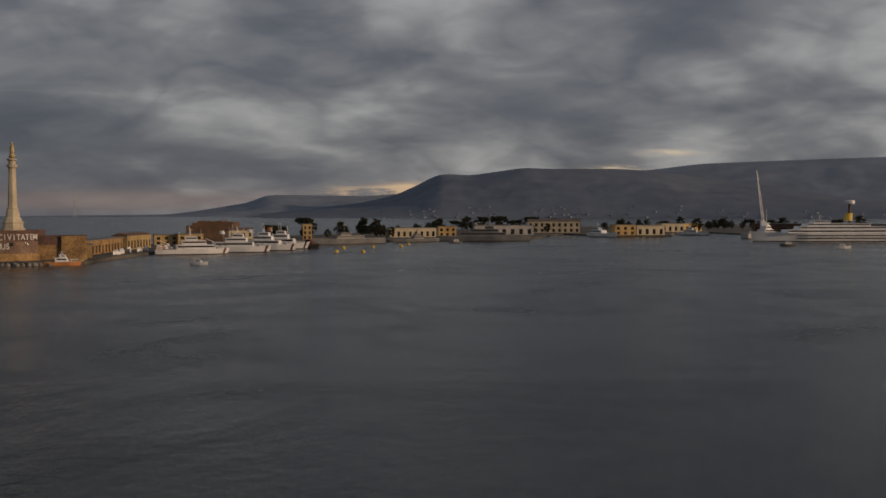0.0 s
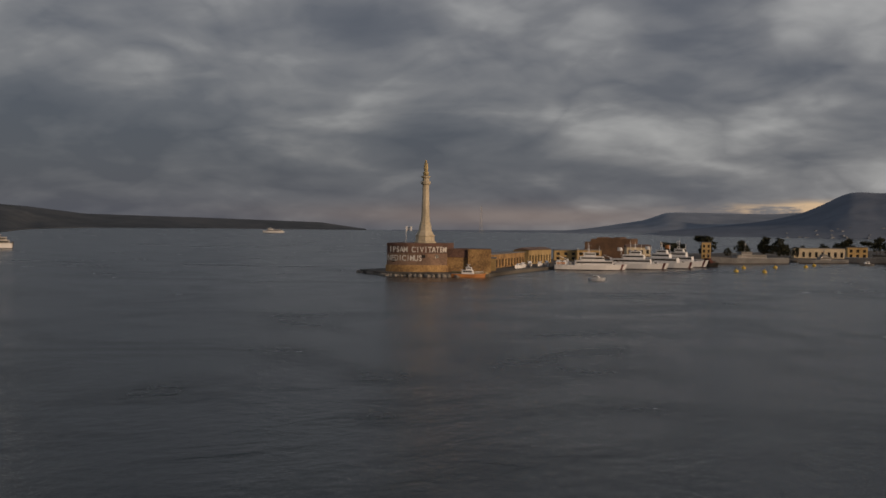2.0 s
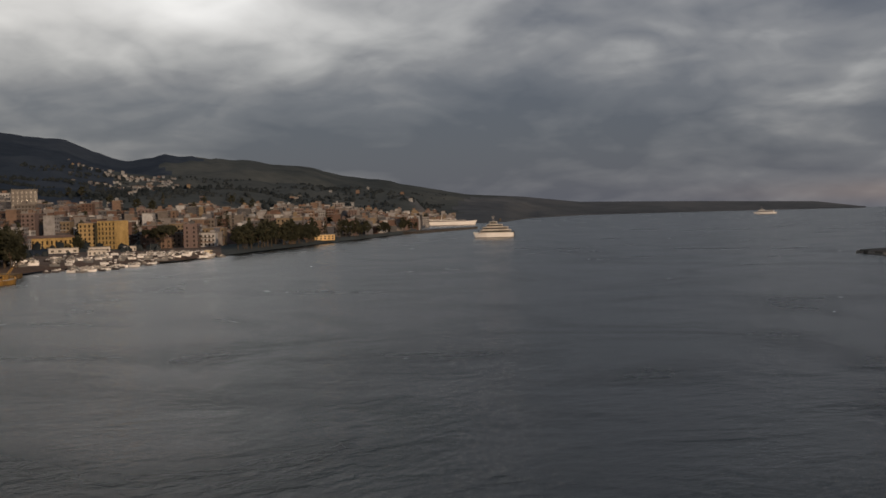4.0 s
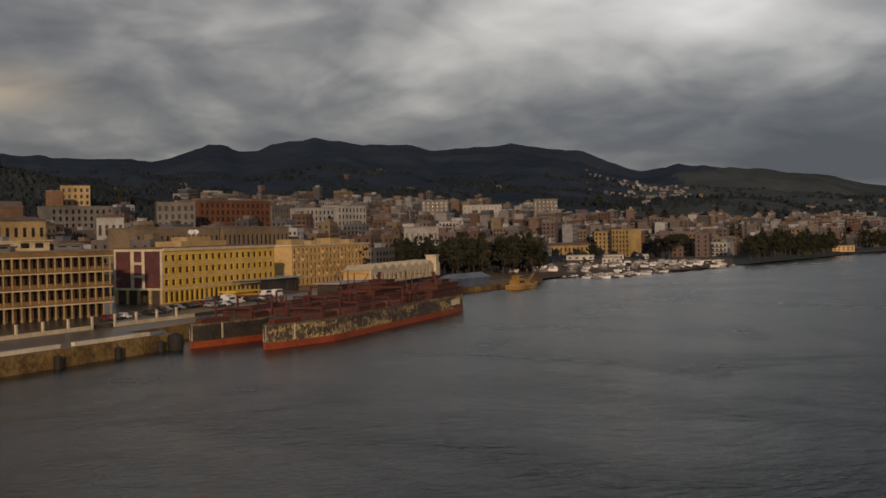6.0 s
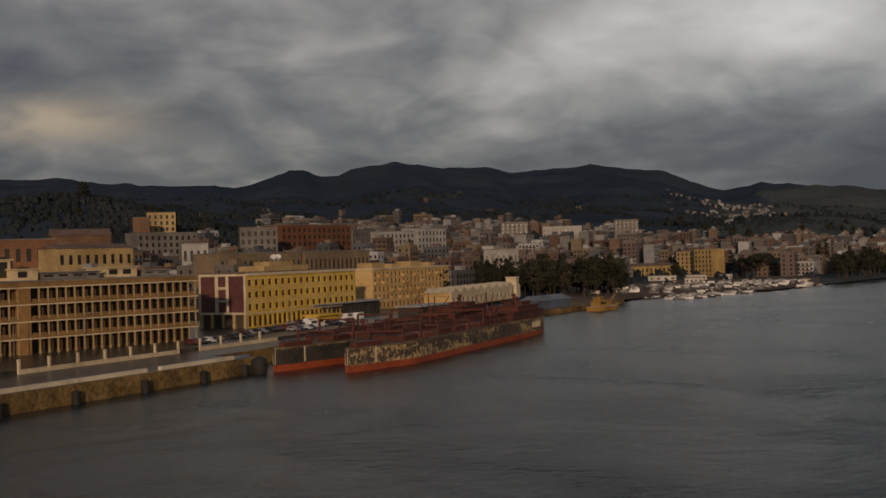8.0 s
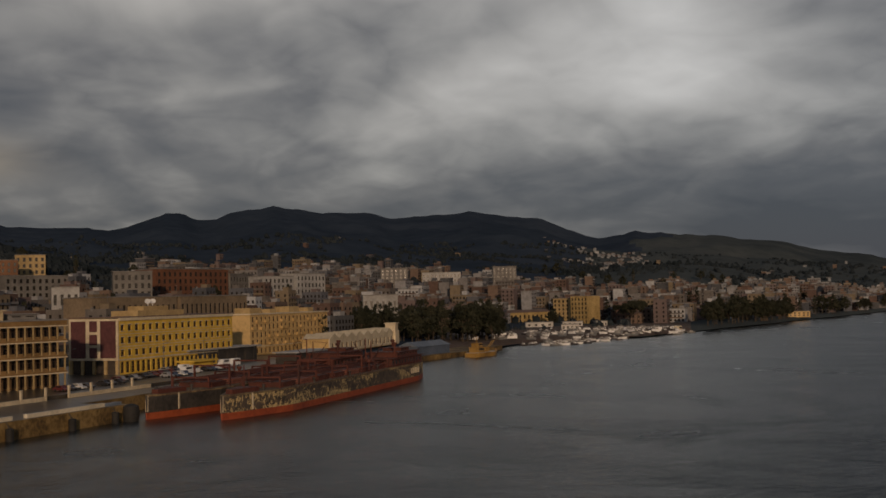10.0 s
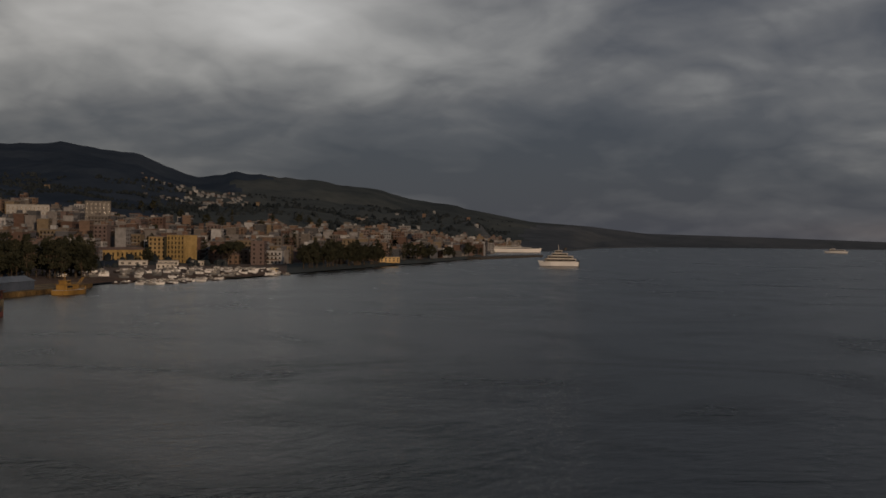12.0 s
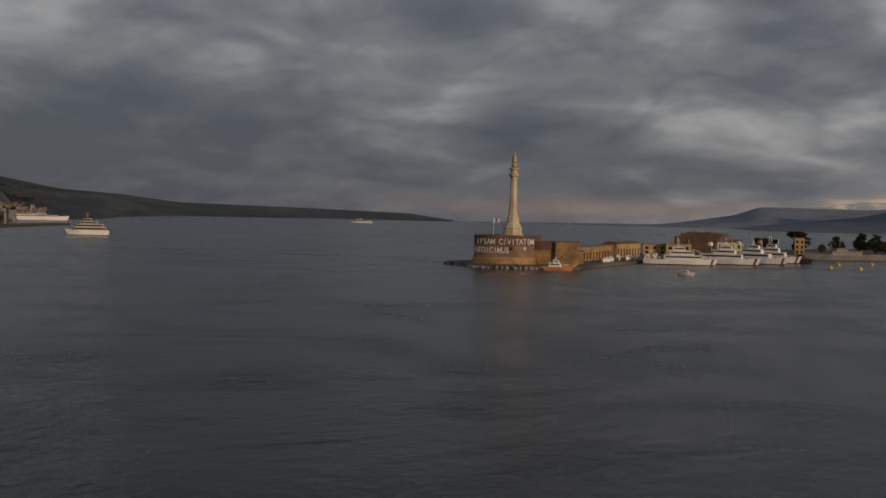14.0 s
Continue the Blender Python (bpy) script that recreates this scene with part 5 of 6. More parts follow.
# long low buildings of the breakwater
def block(name, a, b, dp, h, mat_, label, cols=0, rows=1, z=PZ, roof=FLATROOF, pitch_=0.0):
    t = thing(name, along(a, b, z), label, "building")
    ln = (Vector(b) - Vector(a)).length
    op = []
    if cols:
        sh = (h - 0.8) / rows
        for r in range(rows):
            op += [(ln / cols * (k + 0.28), ln / cols * 0.44, 0.7 + sh * r, sh * 0.6) for k in range(cols)]
    bm = bmesh.new()
    facade(bm, 0, ln, 0, 0, h, op, 0.4) if op else box(bm, 0, ln, 0, 0.4, 0, h)
    part("front_wall", bm, mat_, t)
    bm = bmesh.new()
    box(bm, 0, ln, 0.42, dp, -0.5, h - 0.02)
    part("core", bm, mat_, t)
    for x, w_, zz, hh in op:
        bm = bmesh.new()
        box(bm, x, x + w_, 0.3, 0.41, zz, zz + hh)
        part("window", bm, GLASS, t)
    bm = bmesh.new()
    if pitch_:
        loft(bm, [[(-0.5, -0.6, h), (-0.5, dp + 0.5, h), (-0.5, dp / 2, h + pitch_)], [(ln + 0.5, -0.6, h), (ln + 0.5, dp + 0.5, h), (ln + 0.5, dp / 2, h + pitch_)]])
    else:
        box(bm, -0.4, ln + 0.4, -0.4, dp + 0.4, h, h + 0.4)
    part("roof", bm, roof, t)
    return t


block("arcaded_wall", (-186, 590), (-190, 690), 10, 7.6, FORT, "long brown arcaded wall of the old arsenal", 14, 1)
block("yellow_gatehouse", (-176, 583), (-181, 600), 8, 6.5, OCHRE, "ochre gatehouse with tall dark openings", 3, 1)
block("arsenal_house", (-190, 700), (-187, 745), 10, 8.6, OCHRE, "ochre arsenal building with arched openings", 8, 1, PZ, ROOF, 1.6)
block("yellow_store", (-196, 790), (-181, 795), 12, 7.0, TAN, "yellow plaster store building", 3, 2)
block("yellow_store", (-180, 790), (-164, 796), 12, 7.4, TAN, "yellow plaster store building with a flat roof", 3, 2)
t = thing("ruined_citadel", pose(0, 0, PZ), "massive dark brown ruined citadel with broken top", "fort")
cit = random.Random(12)
for k in range(8):
    x = -190 + 4.3 * k
    bm = bmesh.new()
    h = 16.5 - 0.25 * (k - 4) ** 2 + cit.uniform(-1.2, 1.2)
    prism(bm, [(x, 860 + 0.6 * k), (x + 4.32, 860.6 + 0.6 * k), (x + 4.32, 890), (x, 890)], -1, h)
    part("wall_section", bm, BROWN, t)
block("pale_barracks", (-152, 826), (-136, 832), 10, 9.5, CREAM, "pale barracks with a red roof", 4, 2, PZ, ROOF, 2.0)
block("narrow_tower_house", (-112, 930), (-105, 931), 7, 12.5, TAN, "narrow yellow house with lit storeys", 2, 3)
block("cream_store", (-46, 1010), (-6, 1020), 12, 8, CREAM, "low cream naval store", 8, 1)
block("cream_store", (-4, 1040), (12, 1042), 12, 9, TAN, "tan naval office with two storeys", 3, 2)
block("grey_shed", (30, 1100), (86, 1105), 14, 9, DECKW, "pale grey naval shed", 7, 1)
block("long_cream_hall", (88, 1212), (142, 1206), 16, 12, CREAM, "long cream hall beside the dockyard", 9, 2, PZ, ROOF, 2.0)
block("quay_store", (160, 1082), (180, 1086), 14, 9.5, TAN, "tan quay store with a dark opening", 3, 2)
block("quay_store", (181, 1087), (208, 1092), 14, 9.0, CREAM, "cream quay store with wide doors", 4, 1)
block("far_store", (236, 1256), (262, 1262), 14, 8.5, CREAM, "cream store at the dock head", 4, 1)
block("far_store", (262, 1262), (286, 1286), 14, 8.5, TAN, "tan store at the dock head", 3, 1)
block("long_dock_shed", (300, 1130), (420, 1030), 20, 10, BROWN, "long brown dock shed behind the liner", 12, 1)
tower = thing("signal_tower", pose(412, 1180, PZ), "signal tower with a pale round cabin", "tower")
bm = bmesh.new()
turned(bm, 0, 0, [(2.2, 0), (1.5, 4), (1.3, 28), (2.0, 29)], 10)
part("shaft", bm, BROWN, tower)
bm = bmesh.new()
turned(bm, 0, 0, [(4.4, 29), (5.4, 30.2), (5.4, 32.4), (4.2, 33)], 14)
part("cabin", bm, WHITE, tower)
bm = bmesh.new()
prism(bm, [(-955, 972), (-1080, 1222), (-1100, 1225), (-1075, 1130), (-985, 965)], -2, 2.4)
tagged(part("ground_spit", bm, surface("dark_shingle", [(0.05, 0.045, 0.04), (0.09, 0.08, 0.07)], 3, 0.9)), "low dark shingle spit by the ferry piers", "spit", kind="structure")
block("seafront_block", (-788, 460), (-773, 466), 16, 21.5, MUSTARD, "tall yellow seafront block with rows of windows", 5, 6, 3.0)
block("seafront_block", (-812, 458), (-796, 467), 14, 20, OCHRE, "yellow seafront apartment block", 5, 6, 3.0)
block("seafront_arcade", (-777, 386), (-797, 448), 14, 10, MUSTARD, "long low ochre seafront building", 14, 2, 3.0, ROOF, 2.0)
for a, b in (((-741, 395), (-733, 413)), ((-728, 418), (-722, 431)), ((-716, 438), (-713, 446)), ((-660, 378), (-655, 388))):
    block("market_pavilion", a, b, 7, 3.4, DECKW, "low white market pavilion behind the marina", 4, 1, 3.0)
bm = bmesh.new()
strip = []
for a in np.arange(54.0, 66.01, 0.5):
    s = curve_at(SHORE, a)
    strip.append([bm.verts.new((-r * math.sin(radians(a)), r * math.cos(radians(a)), ground(-r * math.sin(radians(a)), r * math.cos(radians(a))) + 0.12)) for r in np.linspace(s - 7, s + 200, 14)])
for p, q in zip(strip, strip[1:]):
    for i in range(13):
        bm.faces.new((p[i], p[i + 1], q[i + 1], q[i]))
tagged(part("ground_yard", bm, EARTH, smooth=True), "brown earth yard behind the marina", "yard", kind="structure")
block("beach_house", (-772, 660), (-764, 676), 8, 4.5, TAN, "yellow house on the beach behind the park", 5, 2, 3.0)
# parked vans and boats ashore on the breakwater
for k, (x, y) in enumerate(((-176, 620), (-176, 634), (-175, 650), (-174, 662), (-172, 676), (-170, 690), (-168, 704), (-160, 726))):
    ob = small_boat("boat_ashore", pose(x, y, PZ + 0.4, 0, 0, 80 + 17 * k % 40), 8 + k % 3, "white boat laid up ashore on the breakwater", WHITE, WHITE, "boats ashore")
    bm = bmesh.new()
    box(bm, 1.5, 2, -0.8, 0.8, -0.42, 0.1), box(bm, 5, 5.5, -0.8, 0.8, -0.42, 0.1)
    part("cradle", bm, BLACKHULL, ob)
t = vessel("pilot_boat", ship_at((-169, 541), (-184, 537)), 16, 4.6, 1.6, "white pilot boat lying at the yellow landing", "boat", ORANGE, WHITE, [(5, 11, 1.7, 1.8), (6, 9, 1.3, 1.2)], False, None, 1.5)
pylon = thing("strait_pylon", pose(-1290, 4080, 0), "very tall thin lattice pylon on the far shore", "pylon")
bm = bmesh.new()
for x, y in ((-12, -12), (12, -12), (12, 12), (-12, 12)):
    beam(bm, (x * 0.4, y * 0.4, 0), (x * 0.1, y * 0.1, 96), 0.3, 4)
for k in range(8):
    z, s = 12 * k, 4.8 * (1 - 0.75 * 12 * k / 96)
    for x, y, xx, yy in ((-1, -1, 1, -1), (1, -1, 1, 1), (1, 1, -1, 1), (-1, 1, -1, -1)):
        beam(bm, (x * s, y * s, z), (xx * s * 0.9, yy * s * 0.9, z + 12), 0.12, 4)
part("lattice", bm, DECKW, pylon)

# ---- trees ----
def tree_meshes(seed, tall, wide, kind_):
    r = random.Random(seed)
    bm = bmesh.new()
    th = tall * (0.55 if kind_ == "umbrella" else 0.35)
    loft(bm, [ring(0, 0, -0.6, 0.045 * tall * 0.5, 7), ring(0.1, 0, th * 0.5, 0.03 * tall * 0.5, 7), ring(0, 0.1, th + tall * 0.25, 0.012 * tall * 0.5, 7)])
    for k in range(5):
        a = 6.283 * k / 5 + r.random()
        beam(bm, (0, 0, th * 0.8), (math.cos(a) * wide * 0.32, math.sin(a) * wide * 0.32, th + tall * 0.22), 0.08 + tall * 0.004, 5)
    trunk = bm
    bm = bmesh.new()
    clumps = 46
    for k in range(clumps):
        a = r.uniform(0, 6.283)
        if kind_ == "cypress":
            f = r.random()
            z = tall * (0.12 + 0.86 * f)
            rad = wide / 2 * (1 - f) ** 0.6 * r.uniform(0.4, 1.0)
            s = wide * r.uniform(0.12, 0.22)
        elif kind_ == "umbrella":
            z = th + tall * (0.22 + 0.2 * r.random())
            rad = wide / 2 * math.sqrt(r.random())
            s = wide * r.uniform(0.09, 0.16)
        else:
            f = r.random()
            z = th * 0.8 + (tall - th * 0.8) * f
            rad = wide / 2 * math.sin(math.pi * (0.15 + 0.8 * f)) ** 0.7 * math.sqrt(r.random())
            s = wide * r.uniform(0.09, 0.19)
        c = Vector((rad * math.cos(a), rad * math.sin(a), z))
        q = Euler((r.uniform(0, 3), r.uniform(0, 3), r.uniform(0, 3))).to_matrix()
        for b in range(5):
            o = c + Vector((r.uniform(-1, 1), r.uniform(-1, 1), r.uniform(-0.7, 0.7))) * s * 0.8
            vs = [bm.verts.new(o + q @ Vector(p) * s * r.uniform(0.35, 0.75)) for p in ((1, 0, 0), (-0.5, 0.8, 0.1), (-0.6, -0.8, 0), (0.1, 0, 0.9), (0, 0.1, -0.8))]
            for f_ in ((0, 1, 3), (1, 2, 3), (2, 0, 3), (1, 0, 4), (2, 1, 4), (0, 2, 4)):
                bm.faces.new([vs[i] for i in f_])
    return trunk, bm


tree_kinds = []
for seed, tall, wide, kind_, nm, lab in ((1, 15, 8, "round", "tree", "dark evergreen tree with a ragged crown"), (2, 12, 9, "round", "tree", "broad dark leafy tree"),
                                         (3, 17, 5, "cypress", "conifer", "tall narrow dark conifer"), (4, 13, 12, "umbrella", "umbrella_pine", "umbrella pine with a flat dark crown"),
                                         (5, 9, 7, "round", "tree", "small dark leafy street tree")):
    t = thing(nm, pose(0, 0, 0), lab, "tree", "town trees")
    a, b = tree_meshes(seed, tall, wide, kind_)
    part("trunk", a, BARK, t), part("crown", b, TREE, t)
    tree_kinds.append(t)
trng = random.Random(8)


def plant(x, y, z, which):
    s = trng.uniform(0.85, 1.3)
    t = copy_thing(tree_kinds[which], pose(x, y, z, 0, 0, trng.uniform(0, 360)))
    t.scale = (s, s, s * trng.uniform(0.9, 1.1))


def polar(a, r):
    return -r * math.sin(radians(a)), r * math.cos(radians(a))


GROVES = [(71.3, 63.2, 585, 700, 130, (0, 2, 0, 2, 1)), (53.2, 49.4, 760, 950, 54, (1, 0, 2, 1)), (57.6, 56.2, 850, 900, 4, (3,)), (49.5, 44.0, 1010, 1480, 20, (4, 1, 1)),
          (61.2, 60.4, 860, 880, 3, (4,)), (64.5, 63.7, 720, 860, 8, (4, 1)), (79.5, 76.2, 640, 720, 12, (1, 0)), (90.0, 72.0, 520, 1000, 60, (0, 1, 4, 2)), (62, 44, 900, 1700, 50, (1, 0, 2))]
for a0, a1, r0, r1, n_, kinds in GROVES:
    for k in range(n_):
        a = trng.uniform(a1, a0)
        r = max(trng.uniform(r0, r1), curve_at(SHORE, a) + 14)
        x, y = polar(a, r)
        plant(x, y, max(ground(x, y), 1.0), trng.choice(kinds))
for a0, a1, r0, r1, n_ in ((7.0, 2.4, 960, 1060, 20), (2.4, -6, 1130, 1260, 24), (-6, -21, 1300, 1420, 44), (8.6, 6.6, 900, 960, 6)):
    for k in range(n_):
        x, y = polar(trng.uniform(a1, a0), trng.uniform(r0, r1))
        plant(x, y, PZ, trng.choice((4, 1, 4, 4, 3)))
for t in tree_kinds:
    for c in list(t.children_recursive) + [t]:
        bpy.data.objects.remove(c)

def town_depth(a):
    return float(np.interp(a, (42, 50, 58, 66, 78, 84, 92), (420, 700, 640, 820, 760, 600, 540)))


# woods on the slopes: countless small clumps in one sheet
wrng = random.Random(77)
verts, faces = [], []


def clump(x, y, z, s):
    b = len(verts)
    n_ = 6
    for k in range(n_):
        a = 6.283 * k / n_ + wrng.random()
        rr = s * wrng.uniform(0.7, 1.2)
        verts.append((x + rr * math.cos(a), y + rr * math.sin(a), z - 0.5))
    for k in range(n_):
        a = 6.283 * k / n_ + wrng.random()
        rr = s * wrng.uniform(0.55, 0.95)
        verts.append((x + rr * math.cos(a), y + rr * math.sin(a), z + s * wrng.uniform(0.6, 1.2)))
    verts.append((x, y, z + s * wrng.uniform(1.2, 1.7)))
    for k in range(n_):
        j = (k + 1) % n_
        faces.append((b + k, b + j, b + n_ + j, b + n_ + k))
        faces.append((b + n_ + k, b + n_ + j, b + 2 * n_))


for k in range(13000):
    a = wrng.uniform(43, 97)
    s = curve_at(SHORE, a)
    d0 = town_depth(a) * 0.75
    r = s + d0 + (2300 - d0) * wrng.random() ** 1.3
    x, y = polar(a, r)
    if noise.noise(Vector((x, y, 0)) / 160) < -0.02:
        continue
    clump(x, y, ground(x, y), wrng.uniform(1.4, 3.4) * (1 + r / 5000))
for k in range(5200):
    a = wrng.uniform(45, 93)
    x, y = polar(a, curve_at(SHORE, a) + 150 + town_depth(a) * wrng.random())
    if noise.noise(Vector((x, y, 9)) / 70) > 0.08:
        clump(x, y, ground(x, y), wrng.uniform(1.6, 4.0))
for k in range(2200):
    x, y = -990 + wrng.gauss(0, 120), -10 + wrng.gauss(0, 120)
    clump(x, y, ground(x, y), wrng.uniform(1.8, 3.6))
me = bpy.data.meshes.new("woods")
me.from_pydata(verts, [], faces)
me.materials.append(WOODS)
tagged(new("woods", me), "dark woods and scrub covering the slopes", "woods", kind="stuff")
# ---- the town: apartment buildings with storeys of windows, balconies and roofs ----
def apartment(w_, d_, st, roof_kind, seed):
    """Meshes of one house type: body, storey of windows, balcony slab, roof."""
    r = random.Random(seed)
    sh = 3.2
    tall = st * sh + 0.9
    t = thing("apartment_building", pose(0, 0, 0), "x", "building", "town buildings")
    bm = bmesh.new()
    box(bm, -w_ / 2, w_ / 2, -d_ / 2, d_ / 2, -9, tall)
    if roof_kind == "flat":
        for x0, x1, y0, y1 in ((-w_ / 2, w_ / 2, -d_ / 2, -d_ / 2 + 0.3), (-w_ / 2, w_ / 2, d_ / 2 - 0.3, d_ / 2), (-w_ / 2, -w_ / 2 + 0.3, -d_ / 2 + 0.3, d_ / 2 - 0.3), (w_ / 2 - 0.3, w_ / 2, -d_ / 2 + 0.3, d_ / 2 - 0.3)):
            box(bm, x0, x1, y0, y1, tall, tall + 1.0)
    part("wall", bm, TOWN, t)
    bm = bmesh.new()
    n_ = max(3, int(w_ / 3.0))
    m_ = max(2, int(d_ / 3.4))
    for sg in (-1, 1):
        for k in range(n_):
            x = -w_ / 2 + w_ / n_ * (k + 0.5)
            box(bm, x - 0.65, x + 0.65, sg * d_ / 2 - 0.05, sg * d_ / 2 + 0.05, 0.8, 2.6)
        for k in range(m_):
            y = -d_ / 2 + d_ / m_ * (k + 0.5)
            box(bm, sg * w_ / 2 - 0.05, sg * w_ / 2 + 0.05, y - 0.6, y + 0.6, 0.8, 2.5)
    base = [v for v in bm.verts]
    faces_ = [[v.index for v in f.verts] for f in bm.faces if not bm.verts.index_update()]
    for lv in range(1, st):
        vs = [bm.verts.new((v.co.x, v.co.y, v.co.z + lv * sh)) for v in base]
        for f in faces_:
            bm.faces.new([vs[i] for i in f])
    rows_ = part("glazing", bm, GLASS, t)
    rows_.matrix_basis = pose(0, 0, 0.3)
    tagged(rows_, kind="stuff")
    if r.random() < 0.75:
        bm = bmesh.new()
        for sg in (-1, 1):
            y0, y1 = (-d_ / 2 - 1.2, -d_ / 2) if sg < 0 else (d_ / 2, d_ / 2 + 1.2)
            x0, x1 = -w_ * r.uniform(0.2, 0.45), w_ * r.uniform(0.2, 0.45)
            box(bm, x0, x1, y0, y1, -0.15, 0.05)
            box(bm, x0, x1, y0 if sg < 0 else y1 - 0.1, y0 + 0.1 if sg < 0 else y1, 0.05, 1.0)
        bal = part("balcony", bm, TOWN, t)
        bal.matrix_basis = pose(0, 0, sh + 0.3)
        for s in range(2, st):
            same("balcony", bal.data, t, pose(0, 0, 0.3 + s * sh))
    bm = bmesh.new()
    if roof_kind == "flat":
        box(bm, -w_ / 2 + 0.3, w_ / 2 - 0.3, -d_ / 2 + 0.3, d_ / 2 - 0.3, tall, tall + 0.15)
        part("roof", bm, FLATROOF, t)
        bm = bmesh.new()
        x = r.uniform(-w_ / 4, w_ / 4)
        box(bm, x - 2.2, x + 2.2, -2, 2, tall + 0.15, tall + 2.8)
        box(bm, x - 2.5, x + 2.5, -2.3, 2.3, tall + 2.8, tall + 3.0)
        part("stair_hut", bm, TOWN, t)
        bm = bmesh.new()
        turned(bm, -x * 0.8 - 3.2, d_ / 5, [(0.7, tall + 0.15), (0.7, tall + 1.5), (0.3, tall + 1.65)], 8)
        part("water_tank", bm, FLATROOF, t)
        bm = bmesh.new()
        beam(bm, (x, 0, tall + 2.9), (x, 0, tall + 6.2), 0.05, 4), beam(bm, (x - 0.9, 0, tall + 5.9), (x + 0.9, 0, tall + 5.9), 0.04, 4)
        part("aerial", bm, GREYSHIP, t)
    else:
        o = 0.6
        loft(bm, [[(-w_ / 2 - o, -d_ / 2 - o, tall), (w_ / 2 + o, -d_ / 2 - o, tall), (w_ / 2 + o, d_ / 2 + o, tall), (-w_ / 2 - o, d_ / 2 + o, tall)],
                  [(-w_ / 2 + d_ * 0.4, -0.1, tall + d_ * 0.22), (w_ / 2 - d_ * 0.4, -0.1, tall + d_ * 0.22), (w_ / 2 - d_ * 0.4, 0.1, tall + d_ * 0.22), (-w_ / 2 + d_ * 0.4, 0.1, tall + d_ * 0.22)]])
        part("roof", bm, ROOF, t)
        bm = bmesh.new()
        box(bm, -1, -0.2, -1.5, -0.8, tall + 0.5, tall + d_ * 0.22 + 1.2)
        part("chimney", bm, TOWN, t)
    return t


LABELS = {"flat": "plastered apartment block with a flat roof and balconies", "hip": "plastered town house with a hipped tile roof"}
prng = random.Random(31)
proto = []
for k, (w_, d_, st, rk) in enumerate(((12, 9, 3, "flat"), (15, 9, 5, "flat"), (10, 8, 2, "hip"), (13, 9, 3, "hip"), (9, 8, 2, "hip"), (11, 9, 6, "flat"), (18, 10, 4, "flat"), (14, 9, 3, "flat"), (8, 8, 4, "flat"), (20, 10, 5, "flat"))):
    t = apartment(w_, d_, st, rk, k)
    t["label"] = LABELS[rk]
    proto.append((t, w_, d_, st, rk))
def town_block(name, a, b, dp, top, mat_, label, cols, rows, roof=FLATROOF, pitch_=0.0):
    """A landmark house of the town, whose foot lies on the slope."""
    z = min(ground(*a), ground(*b)) - 1.0
    block(name, a, b, dp, top - z, mat_, label, cols, rows, z, roof, pitch_)
    TAKEN.append(((a[0] + b[0]) / 2, (a[1] + b[1]) / 2, max(22, math.dist(a, b) * 0.62)))


TAKEN = [(-1010, -5, 190)]
# landmark plasters, dimmed in colour like the rest of the cloud-shaded town
GREYP = surface("grey_plaster", [(0.15, 0.14, 0.13), (0.20, 0.19, 0.175)], 4, 0.9)
DUNP = surface("dun_plaster", [(0.19, 0.145, 0.095), (0.25, 0.19, 0.125)], 4, 0.9)
PALE = surface("pale_grey_plaster", [(0.33, 0.325, 0.315), (0.42, 0.415, 0.405)], 4, 0.9)
BRICKR = surface("red_brown_brick", [(0.12, 0.05, 0.026), (0.17, 0.07, 0.035)], 4, 0.9)
PINK = surface("salmon_plaster", [(0.17, 0.085, 0.045), (0.23, 0.115, 0.06)], 4, 0.9)
town_block("ministry_building", (-520, 66), (-548, 108), 18, 29, DUNP, "dun public building with tall piers behind the yellow palace", 15, 3)
town_block("ministry_building", (-549, 110), (-581, 150), 18, 29, DUNP, "dun public building wing with tall piers", 15, 3)
town_block("hillside_hotel", (-748, 135), (-778, 188), 22, 48, BRICKR, "massive red-brown brick block on the slope", 14, 6)
town_block("terraced_block", (-780, 190), (-804, 212), 20, 45, GREYP, "grey terraced block beside the brick one", 8, 5)
town_block("grey_apartments", (-719, 43), (-736, 80), 16, 44, GREYP, "long grey apartment block on the slope", 10, 6)
town_block("tower_block", (-819, 46), (-818, 57), 12, 57, PINK, "narrow pinkish tower block", 3, 7)
town_block("tower_block", (-858, 58), (-857, 78), 14, 62, OCHRE, "ochre tower block on the hill", 5, 6)
town_block("pale_apartments", (-773, 212), (-786, 236), 16, 43, PALE, "pale grey apartment block", 7, 6)
town_block("pale_apartments", (-790, 240), (-806, 266), 16, 45, PALE, "pale grey apartment block with balconies", 8, 6)
town_block("white_house", (-597, 57), (-596, 70), 10, 35, PALE, "small white flat-roofed house", 4, 3)
town_block("ochre_palace", (-520, -2), (-539, 30), 16, 33, OCHRE, "ochre town palace with arched windows", 9, 4, ROOF, 2.0)
town_block("old_theatre", (-700, -6), (-702, 27), 24, 43, BROWN, "large brown theatre hall with a low tiled roof", 6, 1, ROOF, 4.0)
town_block("orange_house", (-559, -40), (-561, -3), 14, 38, PINK, "orange plastered house with a loggia", 8, 3)
town_block("brown_apartments", (-692, 100), (-690, 122), 14, 45, GREYP, "brown-grey stepped apartment block", 6, 6)
town_block("school_building", (-656, 240), (-650, 260), 14, 28, PALE, "white school building with wide windows", 6, 3)
town_block("hospital_block", (-1150, 489), (-1134, 527), 16, 53, PALE, "long pale hospital block", 10, 4)
town_block("brick_tower_block", (-1163, 580), (-1152, 604), 16, 59, GREYP, "brown-grey tower block on the skyline of the town", 6, 7)
